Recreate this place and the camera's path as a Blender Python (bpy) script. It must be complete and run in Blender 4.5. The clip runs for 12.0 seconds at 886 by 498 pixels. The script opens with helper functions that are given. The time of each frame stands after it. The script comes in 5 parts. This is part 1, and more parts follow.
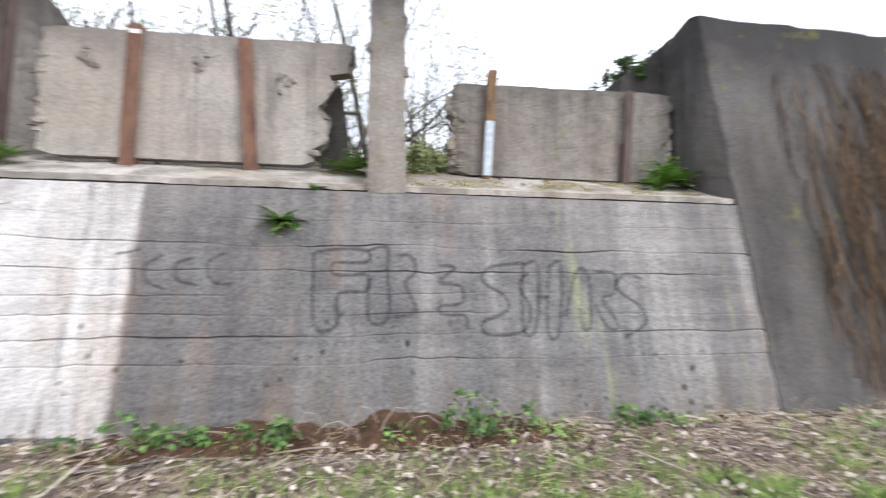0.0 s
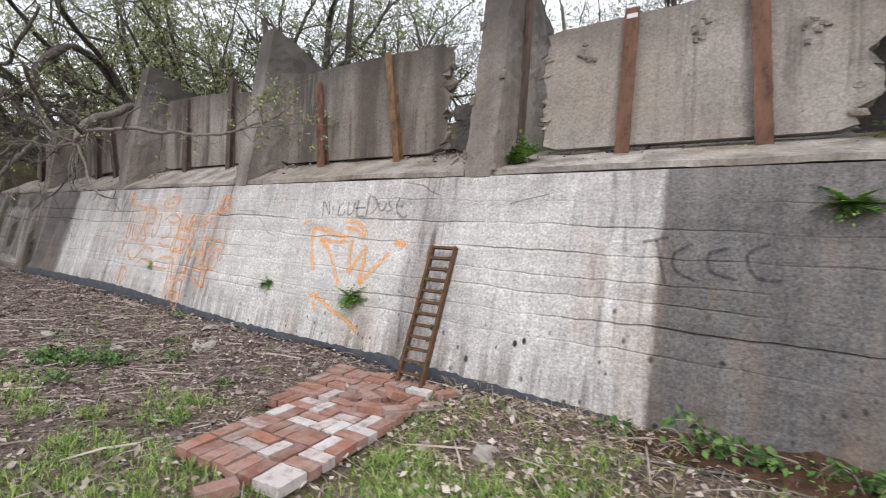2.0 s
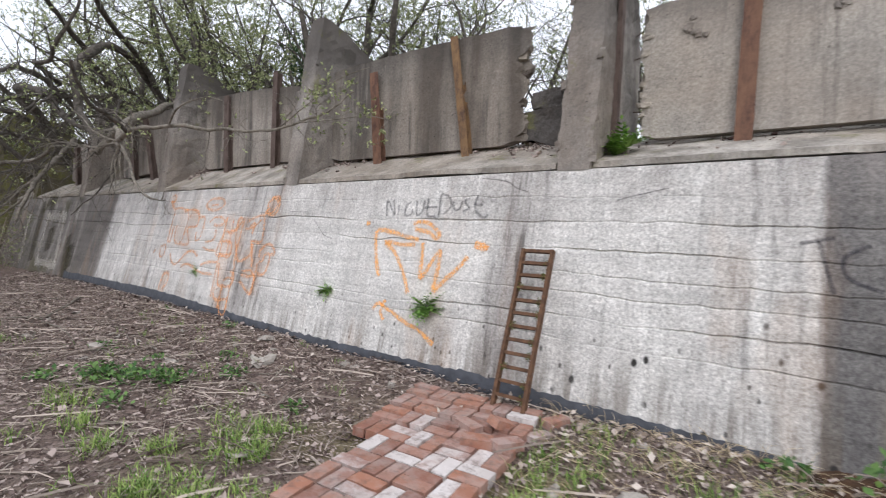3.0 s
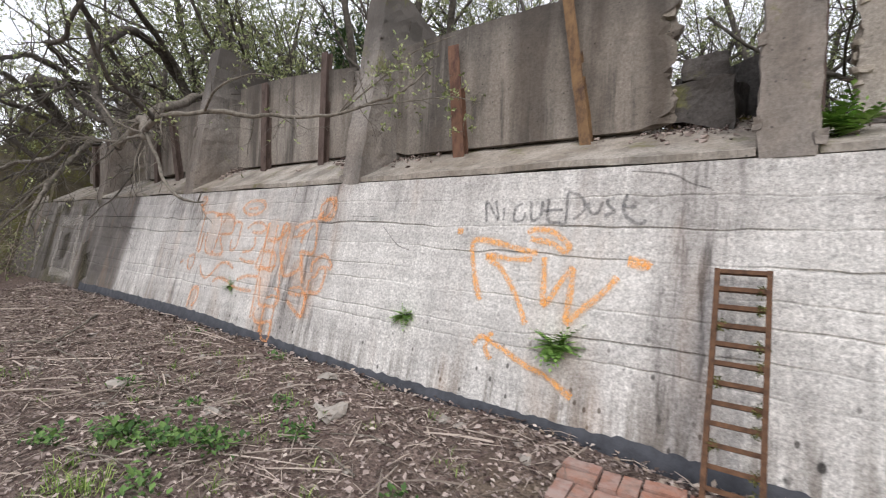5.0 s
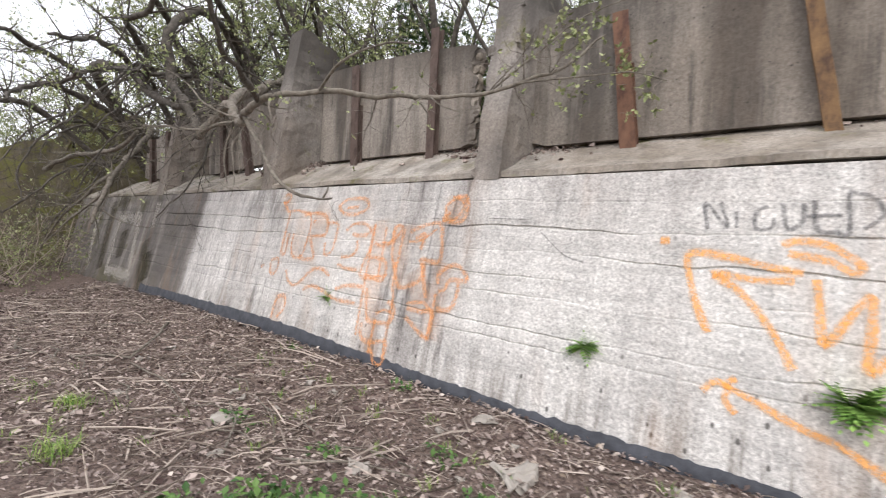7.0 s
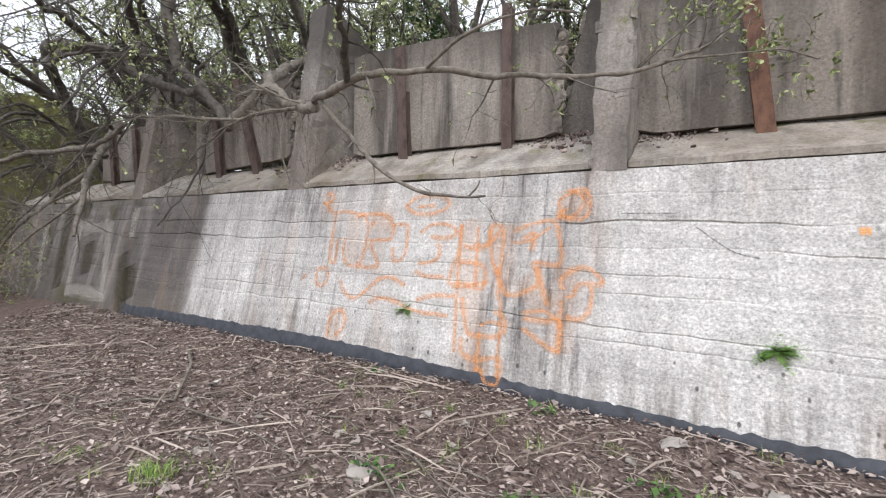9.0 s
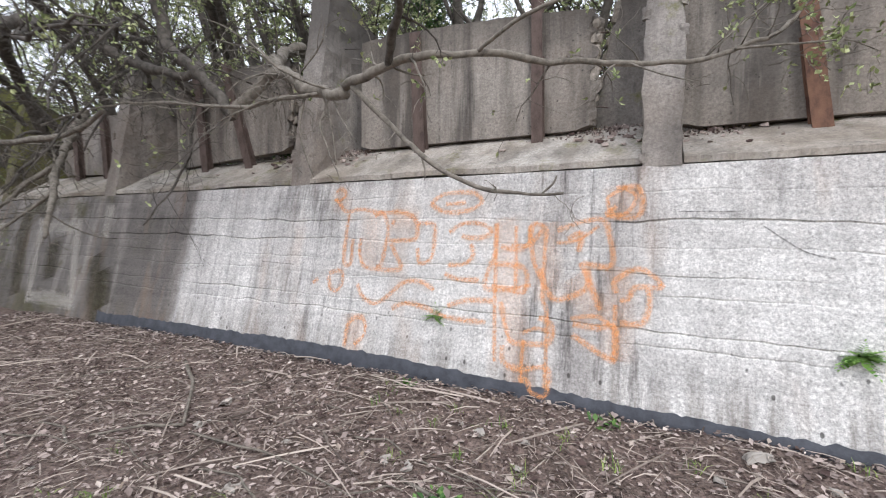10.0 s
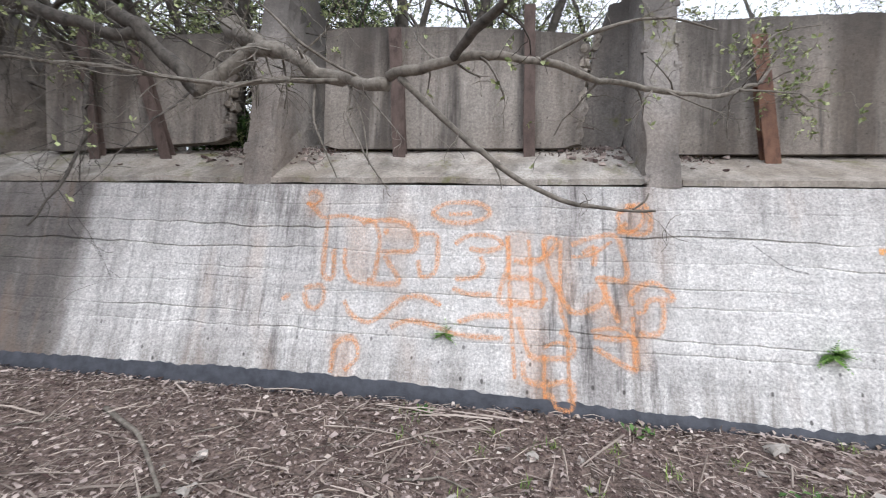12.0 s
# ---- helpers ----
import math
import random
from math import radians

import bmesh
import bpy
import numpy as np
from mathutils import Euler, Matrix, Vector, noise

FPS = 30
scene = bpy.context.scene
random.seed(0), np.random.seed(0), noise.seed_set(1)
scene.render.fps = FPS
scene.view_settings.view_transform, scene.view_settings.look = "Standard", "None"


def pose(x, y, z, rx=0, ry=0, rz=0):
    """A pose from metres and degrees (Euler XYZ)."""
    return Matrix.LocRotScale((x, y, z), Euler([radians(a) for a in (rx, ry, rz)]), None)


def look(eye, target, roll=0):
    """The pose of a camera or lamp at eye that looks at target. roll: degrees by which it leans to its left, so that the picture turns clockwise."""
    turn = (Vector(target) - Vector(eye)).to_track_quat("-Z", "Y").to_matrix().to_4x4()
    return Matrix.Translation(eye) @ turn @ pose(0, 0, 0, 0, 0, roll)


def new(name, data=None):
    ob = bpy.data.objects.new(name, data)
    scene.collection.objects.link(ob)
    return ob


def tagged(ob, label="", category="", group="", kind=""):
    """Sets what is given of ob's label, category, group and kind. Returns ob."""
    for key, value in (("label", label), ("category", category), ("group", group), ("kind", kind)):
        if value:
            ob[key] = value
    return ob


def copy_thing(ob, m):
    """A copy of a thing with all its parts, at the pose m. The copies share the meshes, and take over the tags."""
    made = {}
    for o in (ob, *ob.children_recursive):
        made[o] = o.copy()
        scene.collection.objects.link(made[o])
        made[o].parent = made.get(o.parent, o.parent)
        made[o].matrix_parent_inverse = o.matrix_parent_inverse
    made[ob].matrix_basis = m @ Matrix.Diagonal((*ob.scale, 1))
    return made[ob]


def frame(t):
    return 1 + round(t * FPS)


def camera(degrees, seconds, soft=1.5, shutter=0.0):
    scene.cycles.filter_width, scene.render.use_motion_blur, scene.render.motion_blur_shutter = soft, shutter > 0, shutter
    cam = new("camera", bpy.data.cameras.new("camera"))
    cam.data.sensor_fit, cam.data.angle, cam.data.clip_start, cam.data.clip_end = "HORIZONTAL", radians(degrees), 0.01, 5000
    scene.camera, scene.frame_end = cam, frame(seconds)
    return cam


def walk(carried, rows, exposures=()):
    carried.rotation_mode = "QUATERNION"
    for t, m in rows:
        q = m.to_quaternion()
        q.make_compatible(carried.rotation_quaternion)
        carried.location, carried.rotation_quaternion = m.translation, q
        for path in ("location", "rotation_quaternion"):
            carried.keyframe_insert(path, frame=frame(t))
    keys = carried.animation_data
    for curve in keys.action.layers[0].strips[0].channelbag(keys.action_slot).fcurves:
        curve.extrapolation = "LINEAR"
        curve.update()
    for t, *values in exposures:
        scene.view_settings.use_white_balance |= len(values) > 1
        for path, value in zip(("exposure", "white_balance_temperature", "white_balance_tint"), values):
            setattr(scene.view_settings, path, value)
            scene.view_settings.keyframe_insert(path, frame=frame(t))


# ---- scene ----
cam = camera(88.8, 12.0, soft=1.1, shutter=0.4)
METRES, EYE, TILT, LEAN, TURN = 9.0, 1.42, 2.5, -0.6, -9.0
ROWS = [
    (0.0, 0.0, 0.0, 0.0, -0.0, -0.0, -0.0),
    (0.5, -0.0371, -0.0081, -0.0002, 15.64, -0.47, -1.03),
    (1.0, -0.076, -0.0183, -0.0002, 27.59, -1.43, -1.94),
    (1.5, -0.1163, -0.0142, 0.0015, 37.1, -2.45, -1.56),
    (2.0, -0.1585, -0.0147, 0.0041, 41.23, -2.46, -0.79),
    (2.5, -0.2029, -0.0228, 0.0058, 41.61, -2.51, -0.64),
    (3.0, -0.2506, -0.021, 0.0053, 43.3, -2.54, -0.22),
    (3.5, -0.2897, -0.0142, 0.0067, 45.1, -2.2, -0.08),
    (5.5, -0.4525, -0.001, 0.011, 44.58, -1.74, -0.36),
    (6.0, -0.4921, -0.0092, 0.0131, 45.3, -1.36, -0.55),
    (6.5, -0.5305, -0.0174, 0.0111, 46.03, -1.49, -1.07),
    (7.0, -0.5749, -0.0293, 0.0133, 47.15, -1.89, -1.22),
    (7.5, -0.618, -0.053, 0.014, 47.78, -1.86, -1.08),
    (9.5, -0.7803, -0.1108, 0.0212, 37.23, -2.84, 1.61),
    (10.0, -0.8177, -0.1151, 0.0237, 35.18, -3.12, 1.3),
    (10.5, -0.8499, -0.1333, 0.024, 27.19, -2.9, -0.26),
    (11.0, -0.8874, -0.1518, 0.0252, 24.55, -2.62, -0.39),
    (11.5, -0.9308, -0.1511, 0.0269, 22.79, -2.48, -0.48),
    (12.0, -0.9647, -0.1546, 0.0276, 17.03, -2.23, -0.32),
]
walk(cam, [(t, pose(0, 0, EYE, TILT, LEAN, TURN) @ pose(METRES * x, METRES * y, METRES * z, 90 + pitch, roll, yaw)) for t, x, y, z, yaw, pitch, roll in ROWS],
     exposures=((0.0, 0.84, 6000, 12), (1.0, 0.5, 6150, 12), (1.5, 0.27, 6300, 12), (2.0, 0.23, 6200, 12), (3.5, 0.19, 6050, 11), (5.5, 0.28, 6350, 12), (7.0, 0.5, 6350, 12), (9.5, 0.48, 6050, 11), (12.0, 0.5, 5900, 11)))

# ---- world, sun, exposure ----
world = bpy.data.worlds.new("world")
scene.world = world
world.use_nodes = True
wn = world.node_tree
sky = wn.nodes.new("ShaderNodeTexSky")
sky.sky_type = 'NISHITA'
sky.sun_disc = False
sky.sun_elevation = radians(48)
sky.sun_rotation = radians(143)
sky.air_density = 1.0
sky.dust_density = 6.0
sky.ozone_density = 0.6
cloud = wn.nodes.new("ShaderNodeTexNoise")
cloud.inputs["Scale"].default_value = 2.2
cloud.inputs["Detail"].default_value = 6
veil = wn.nodes.new("ShaderNodeValToRGB")
veil.color_ramp.elements[0].position, veil.color_ramp.elements[1].position = 0.3, 0.62
veil.color_ramp.elements[0].color, veil.color_ramp.elements[1].color = (0.72, 0.72, 0.72, 1), (0.95, 0.95, 0.95, 1)
over = wn.nodes.new("ShaderNodeMix")
over.data_type = 'RGBA'
over.inputs[7].default_value = (8.6, 8.7, 9.0, 1)
wn.links.new(cloud.outputs["Fac"], veil.inputs[0])
wn.links.new(veil.outputs[0], over.inputs[0])
wn.links.new(sky.outputs[0], over.inputs[6])
wn.links.new(over.outputs[2], wn.nodes["Background"].inputs[0])
wn.nodes["Background"].inputs[1].default_value = 0.15
sun = new("sun", bpy.data.lights.new("sun", 'SUN'))
sun.data.energy = 0.9
sun.data.angle = radians(18)
sun.data.color = (1.0, 0.96, 0.9)
sun.matrix_world = look((-6 + 16, -17, 24), (-6, 4, 0))


# ---- materials ----
def mat(name, rough=0.9, metal=0.0):
    m = bpy.data.materials.new(name)
    m.use_nodes = True
    b = m.node_tree.nodes["Principled BSDF"]
    b.inputs["Roughness"].default_value = rough
    b.inputs["Metallic"].default_value = metal
    b.inputs["Specular IOR Level"].default_value = 0.25
    return m


class N:
    """Short writing for node trees."""

    def __init__(self, m):
        self.t = m.node_tree
        self.b = self.t.nodes["Principled BSDF"]
        self.pos = self.t.nodes.new("ShaderNodeNewGeometry").outputs["Position"]

    def put(self, sock, v):
        if hasattr(v, "is_output"):
            self.t.links.new(v, sock)
        else:
            sock.default_value = v

    def scale(self, s, v=None):
        n = self.t.nodes.new("ShaderNodeVectorMath")
        n.operation = 'MULTIPLY'
        self.put(n.inputs[0], self.pos if v is None else v)
        n.inputs[1].default_value = s
        return n.outputs[0]

    def noise(self, scale, detail=4, rough=0.6, v=None):
        n = self.t.nodes.new("ShaderNodeTexNoise")
        self.put(n.inputs["Vector"], self.pos if v is None else v)
        n.inputs["Scale"].default_value = scale
        n.inputs["Detail"].default_value = detail
        n.inputs["Roughness"].default_value = rough
        return n.outputs["Fac"]

    def voro(self, scale, out="Distance", v=None):
        n = self.t.nodes.new("ShaderNodeTexVoronoi")
        self.put(n.inputs["Vector"], self.pos if v is None else v)
        n.inputs["Scale"].default_value = scale
        return n.outputs[out]

    def ramp(self, f, *stops):
        n = self.t.nodes.new("ShaderNodeValToRGB")
        self.put(n.inputs[0], f)
        e = n.color_ramp.elements
        while len(e) < len(stops):
            e.new(0.5)
        for q, (p, c) in zip(e, stops):
            q.position = p
            q.color = (c, c, c, 1) if isinstance(c, (int, float)) else (*c, 1)
        return n.outputs[0]

    def step(self, f, a, b):
        n = self.t.nodes.new("ShaderNodeMapRange")
        self.put(n.inputs[0], f)
        n.inputs[1].default_value, n.inputs[2].default_value = a, b
        return n.outputs[0]

    def math(self, op, a, b=0.0):
        n = self.t.nodes.new("ShaderNodeMath")
        n.operation = op
        self.put(n.inputs[0], a)
        self.put(n.inputs[1], b)
        return n.outputs[0]

    def mix(self, f, a, b, mode='MIX'):
        n = self.t.nodes.new("ShaderNodeMix")
        n.data_type = 'RGBA'
        n.blend_type = mode
        self.put(n.inputs[0], f)
        for s, v in ((n.inputs[6], a), (n.inputs[7], b)):
            self.put(s, v if hasattr(v, "is_output") else (*v, 1))
        return n.outputs[2]

    def xyz(self):
        n = self.t.nodes.new("ShaderNodeSeparateXYZ")
        self.put(n.inputs[0], self.pos)
        return n.outputs

    def color(self, c):
        self.put(self.b.inputs["Base Color"], c if hasattr(c, "is_output") else (*c, 1))

    def bump(self, h, dist=0.01, strength=1.0):
        n = self.t.nodes.new("ShaderNodeBump")
        n.inputs["Distance"].default_value = dist
        n.inputs["Strength"].default_value = strength
        self.put(n.inputs["Height"], h)
        self.put(self.b.inputs["Normal"], n.outputs[0])

    def random(self):
        return self.t.nodes.new("ShaderNodeObjectInfo").outputs["Random"]

    def island(self):
        return self.t.nodes.new("ShaderNodeNewGeometry").outputs["Random Per Island"]


def concrete(name, light, dark, moss=0.0, wall=False, streaks=0.6):
    m = mat(name, 0.92)
    n = N(m)
    speck = n.noise(42, 5, 0.7)
    agg = n.voro(95, "Color")
    big = n.noise(0.9, 5, 0.65)
    streak = n.noise(1.0, 5 if wall else 3, 0.65 if wall else 0.5, n.scale((4.2, 1.0, 0.4) if wall else (2.6, 2.6, 0.4)))
    c = n.mix(n.ramp(speck, (0.36, 0.0), (0.62, 1.0)), [v * 0.72 for v in light], [v * 1.12 for v in light])
    mott = n.noise(30, 4, 0.75)
    c = n.mix(n.math('MULTIPLY', n.ramp(mott, (0.38, 1.0), (0.52, 0.0)), 0.3 if wall else 0.15), c, [v * 0.5 for v in light])
    bw = n.ramp(agg, (0.0, 0.0), (1.0, 1.0))
    c = n.mix(n.math('MULTIPLY', n.ramp(bw, (0.25, 1.0), (0.45, 0.0)), 0.16), c, [v * 0.55 for v in light])
    c = n.mix(n.math('MULTIPLY', n.ramp(bw, (0.7, 0.0), (0.85, 1.0)), 0.15), c, [min(1, v * 1.3) for v in light])
    stain = n.ramp(streak, (0.43, 0.0), (0.62, 1.0))
    c = n.mix(n.math('MULTIPLY', stain, 0.2 if wall else streaks), c, dark)
    if not wall:
        thin = n.ramp(n.noise(1.0, 4, 0.7, n.scale((9.0, 9.0, 0.5))), (0.52, 0.0), (0.68, 1.0))
        pale = n.ramp(n.noise(1.0, 4, 0.7, n.scale((5.0, 5.0, 0.4))), (0.55, 0.0), (0.7, 1.0))
        c = n.mix(n.math('MULTIPLY', pale, 0.6 * streaks), c, [min(1, v * 1.35) for v in light])
        brown = n.ramp(n.noise(0.8, 4, 0.6), (0.42, 0.0), (0.62, 1.0))
        c = n.mix(n.math('MULTIPLY', brown, 0.4), c, (dark[0] * 1.5, dark[1] * 1.28, dark[2] * 1.05))
        c = n.mix(n.math('MULTIPLY', n.math('MULTIPLY', thin, n.ramp(n.noise(1.3, 3), (0.45, 0.0), (0.6, 1.0))), 0.7), c, [v * 0.8 for v in dark])
    c = n.mix(n.math('MULTIPLY', n.ramp(big, (0.5, 0.0), (0.75, 1.0)), 0.16 if wall else 0.4), c, [v * 1.2 for v in dark])
    if wall:
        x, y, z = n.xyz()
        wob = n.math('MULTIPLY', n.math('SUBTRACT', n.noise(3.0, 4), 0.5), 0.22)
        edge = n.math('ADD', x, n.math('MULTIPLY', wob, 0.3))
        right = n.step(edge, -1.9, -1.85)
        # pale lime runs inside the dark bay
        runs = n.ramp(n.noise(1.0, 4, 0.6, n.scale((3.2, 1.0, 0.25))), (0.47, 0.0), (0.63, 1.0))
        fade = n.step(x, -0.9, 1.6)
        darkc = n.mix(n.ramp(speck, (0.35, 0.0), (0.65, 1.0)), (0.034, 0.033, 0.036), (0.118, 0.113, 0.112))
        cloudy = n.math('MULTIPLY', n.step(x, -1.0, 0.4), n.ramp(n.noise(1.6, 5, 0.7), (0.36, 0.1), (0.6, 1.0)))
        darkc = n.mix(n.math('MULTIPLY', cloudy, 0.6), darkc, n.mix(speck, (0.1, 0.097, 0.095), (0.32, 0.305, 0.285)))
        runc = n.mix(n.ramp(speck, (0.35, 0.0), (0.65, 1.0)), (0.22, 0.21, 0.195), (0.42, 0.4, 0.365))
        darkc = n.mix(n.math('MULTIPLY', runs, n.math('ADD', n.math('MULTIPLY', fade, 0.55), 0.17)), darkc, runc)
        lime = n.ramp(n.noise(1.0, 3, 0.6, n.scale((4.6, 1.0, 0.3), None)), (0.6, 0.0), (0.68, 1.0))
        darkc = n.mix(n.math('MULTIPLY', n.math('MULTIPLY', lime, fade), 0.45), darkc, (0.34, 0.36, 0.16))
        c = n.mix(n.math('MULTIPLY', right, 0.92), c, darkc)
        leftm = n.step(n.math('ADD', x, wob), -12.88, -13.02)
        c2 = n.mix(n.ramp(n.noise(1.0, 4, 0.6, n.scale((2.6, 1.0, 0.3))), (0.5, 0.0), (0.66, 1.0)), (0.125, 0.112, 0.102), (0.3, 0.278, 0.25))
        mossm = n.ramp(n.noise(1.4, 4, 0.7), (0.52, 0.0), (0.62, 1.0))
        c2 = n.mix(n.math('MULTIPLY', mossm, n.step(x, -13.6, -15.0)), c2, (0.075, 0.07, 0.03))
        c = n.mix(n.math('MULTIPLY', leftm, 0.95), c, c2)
        tracks = n.ramp(n.noise(1.0, 4, 0.7, n.scale((13.0, 1.0, 1.3))), (0.5, 0.0), (0.66, 1.0))
        patch = n.ramp(n.noise(0.75, 3, 0.6), (0.46, 0.0), (0.6, 1.0))
        # damp bands where water runs off the broken ledge
        band = n.ramp(n.step(x, -14.0, 0.0), (0.0, 0.3), (0.17, 0.5), (0.24, 0.75), (0.3, 0.15), (0.385, 0.1), (0.4, 1.0), (0.45, 0.95), (0.475, 0.1), (0.69, 0.05), (0.704, 1.0), (0.718, 1.0), (0.735, 0.1), (0.8, 0.2), (0.84, 0.6), (0.87, 0.3))
        patch = n.math('MAXIMUM', n.math('MULTIPLY', patch, 0.3), band)
        seep = n.ramp(n.noise(1.0, 4, 0.7, n.scale((3.4, 1.0, 0.8))), (0.44, 0.0), (0.62, 1.0))
        c = n.mix(n.math('MULTIPLY', n.math('MULTIPLY', seep, n.step(z, 1.35, 2.05)), 0.5), c, (0.3, 0.27, 0.25))
        c = n.mix(n.math('MULTIPLY', n.math('MULTIPLY', n.ramp(n.noise(1.0, 3, 0.6, n.scale((2.6, 1.0, 0.3))), (0.42, 0.0), (0.6, 1.0)), band), 0.6), c, (0.23, 0.205, 0.19))
        c = n.mix(n.math('MULTIPLY', n.math('MULTIPLY', tracks, patch), 0.85), c, (0.1, 0.09, 0.085))
        drip = n.ramp(n.noise(1.0, 4, 0.7, n.scale((7.0, 1.0, 0.5))), (0.45, 0.0), (0.6, 1.0))
        c = n.mix(n.math('MULTIPLY', n.math('MULTIPLY', drip, n.step(z, 0.75, 0.3)), 0.65), c, (0.15, 0.125, 0.1))
        pits = n.ramp(n.voro(9.5, "Distance", n.scale((1.0, 1.0, 0.6))), (0.09, 1.0), (0.14, 0.0))
        c = n.mix(n.math('MULTIPLY', pits, n.math('MULTIPLY', n.step(z, 1.1, 0.6), 0.8)), c, (0.05, 0.045, 0.04))
        # boards of the old formwork took the water differently
        board = n.noise(1.0, 3, 0.6, n.scale((0.5, 0.0, 7.5)))
        c = n.mix(0.85, c, n.ramp(board, (0.3, 0.8), (0.5, 1.0), (0.7, 1.08)), 'MULTIPLY')
        hair = n.ramp(n.noise(1.0, 3, 0.7, n.scale((1.6, 0.0, 46.0))), (0.3, 0.72), (0.44, 1.0))
        c = n.mix(0.55, c, hair, 'MULTIPLY')
        hole = n.ramp(n.math('ADD', n.voro(7.0, "Distance", n.scale((1.0, 0.0, 0.7))), n.math('MULTIPLY', n.noise(22, 3), 0.05)), (0.13, 1.0), (0.2, 0.0))
        few = n.math('MULTIPLY', n.ramp(n.noise(3.1, 2), (0.44, 0.0), (0.5, 1.0)), n.step(x, -5.5, -3.2))
        c = n.mix(n.math('MULTIPLY', n.math('MULTIPLY', hole, few), n.step(z, 1.35, 0.85)), c, (0.035, 0.032, 0.03))
        over = n.ramp(n.noise(52, 4, 0.8), (0.36, 0.5), (0.5, 1.0), (0.64, 1.3))
        c = n.mix(0.65, c, over, 'MULTIPLY')
        blot = n.ramp(n.noise(2.6, 5, 0.75), (0.3, 0.78), (0.5, 1.0), (0.7, 1.1))
        c = n.mix(0.9, c, blot, 'MULTIPLY')
        rust = n.ramp(n.noise(1.0, 3, 0.6, n.scale((2.2, 1.0, 0.5))), (0.56, 0.0), (0.72, 1.0))
        c = n.mix(n.math('MULTIPLY', rust, 0.22), c, (0.42, 0.24, 0.12))
    else:
        x, y, z = n.xyz()
        c = n.mix(0.5, c, n.ramp(n.noise(34, 5, 0.75), (0.34, 0.62), (0.5, 1.0), (0.66, 1.25)), 'MULTIPLY')
        c = n.mix(0.7, c, n.ramp(n.noise(3.2, 5, 0.7), (0.3, 0.72), (0.5, 1.0), (0.7, 1.18)), 'MULTIPLY')
        bug = n.ramp(n.math('ADD', n.voro(13.0, "Distance"), n.math('MULTIPLY', n.noise(40, 2), 0.08)), (0.13, 1.0), (0.17, 0.0))
        c = n.mix(n.math('MULTIPLY', n.math('MULTIPLY', bug, n.ramp(n.noise(4.0, 2), (0.48, 0.0), (0.54, 1.0))), 0.7), c, [v * 0.5 for v in dark])
        top = n.step(n.math('ADD', z, n.math('MULTIPLY', n.noise(2.5, 5), 0.9)), 3.75, 4.5)
        c = n.mix(n.math('MULTIPLY', top, 0.85), c, [v * 0.7 for v in dark])
    if moss:
        mm = n.ramp(n.noise(2.2, 5, 0.7), (0.62 - 0.3 * moss, 0.0), (0.74 - 0.3 * moss, 1.0))
        c = n.mix(n.math('MULTIPLY', mm, 0.85), c, n.mix(n.noise(30, 3), (0.07, 0.07, 0.02), (0.2, 0.2, 0.06)))
    n.color(c)
    h = n.math('ADD', n.math('MULTIPLY', n.noise(24, 5, 0.8), 1.0 if wall else 0.6), n.math('ADD', n.math('MULTIPLY', bw, 0.15), n.noise(9, 4)))
    n.bump(h, 0.012 if wall else 0.01, 0.8)
    return m


def simple(name, a, b, scale=20, rough=0.85, bump=0.004, metal=0.0, island=False, obj=False, hi=0.75):
    m = mat(name, rough, metal)
    n = N(m)
    f = n.noise(scale, 5, 0.65)
    if island:
        f = n.math('ADD', n.math('MULTIPLY', f, 0.3), n.math('MULTIPLY', n.island(), 0.75))
    if obj:
        f = n.math('ADD', n.math('MULTIPLY', f, 0.55), n.math('MULTIPLY', n.random(), 0.45))
    n.color(n.mix(n.ramp(f, (0.28, 0.0), (hi, 1.0)), a, b))
    n.bump(n.noise(scale * 4, 4), bump, 0.7)
    return m


WALL = concrete("wall_concrete", (0.71, 0.685, 0.65), (0.27, 0.25, 0.235), wall=True)
PANEL = concrete("panel_concrete", (0.44, 0.405, 0.36), (0.17, 0.153, 0.14), streaks=0.4)
PANEL_DARK = concrete("brown_panel_concrete", (0.33, 0.296, 0.258), (0.08, 0.071, 0.063), streaks=0.85)
PANEL_ROUGH = concrete("rough_panel_concrete", (0.29, 0.265, 0.235), (0.11, 0.1, 0.09), moss=0.08)
PILLAR = concrete("pillar_concrete", (0.32, 0.29, 0.26), (0.115, 0.103, 0.093), moss=0.06)
BLOCK = concrete("block_concrete", (0.125, 0.115, 0.108), (0.04, 0.038, 0.036), moss=0.08)
LEDGE = concrete("ledge_concrete", (0.45, 0.415, 0.37), (0.15, 0.135, 0.115), moss=0.16, streaks=0.75)
MOSSY = concrete("mossy_concrete", (0.15, 0.13, 0.095), (0.06, 0.055, 0.035), moss=0.5)
RUBBLE = concrete("broken_concrete", (0.43, 0.39, 0.34), (0.2, 0.18, 0.15))
BARK = simple("bark", (0.035, 0.031, 0.027), (0.15, 0.133, 0.112), 14, 0.95, 0.01)
PALE_BARK = simple("pale_bark", (0.075, 0.065, 0.052), (0.27, 0.24, 0.2), 16, 0.9, 0.006)
TWIG = simple("dry_twig", (0.1, 0.078, 0.064), (0.46, 0.39, 0.33), 12, 0.9, 0.003, island=True)
LEAF = simple("spring_leaf", (0.15, 0.19, 0.07), (0.38, 0.41, 0.2), 4, 0.6, 0.001, island=True)
IVY = simple("ivy_leaf", (0.018, 0.045, 0.012), (0.07, 0.13, 0.03), 4, 0.45, 0.001, island=True)
FERN = simple("fern_leaf", (0.09, 0.2, 0.035), (0.25, 0.4, 0.1), 5, 0.55, 0.001, island=True)
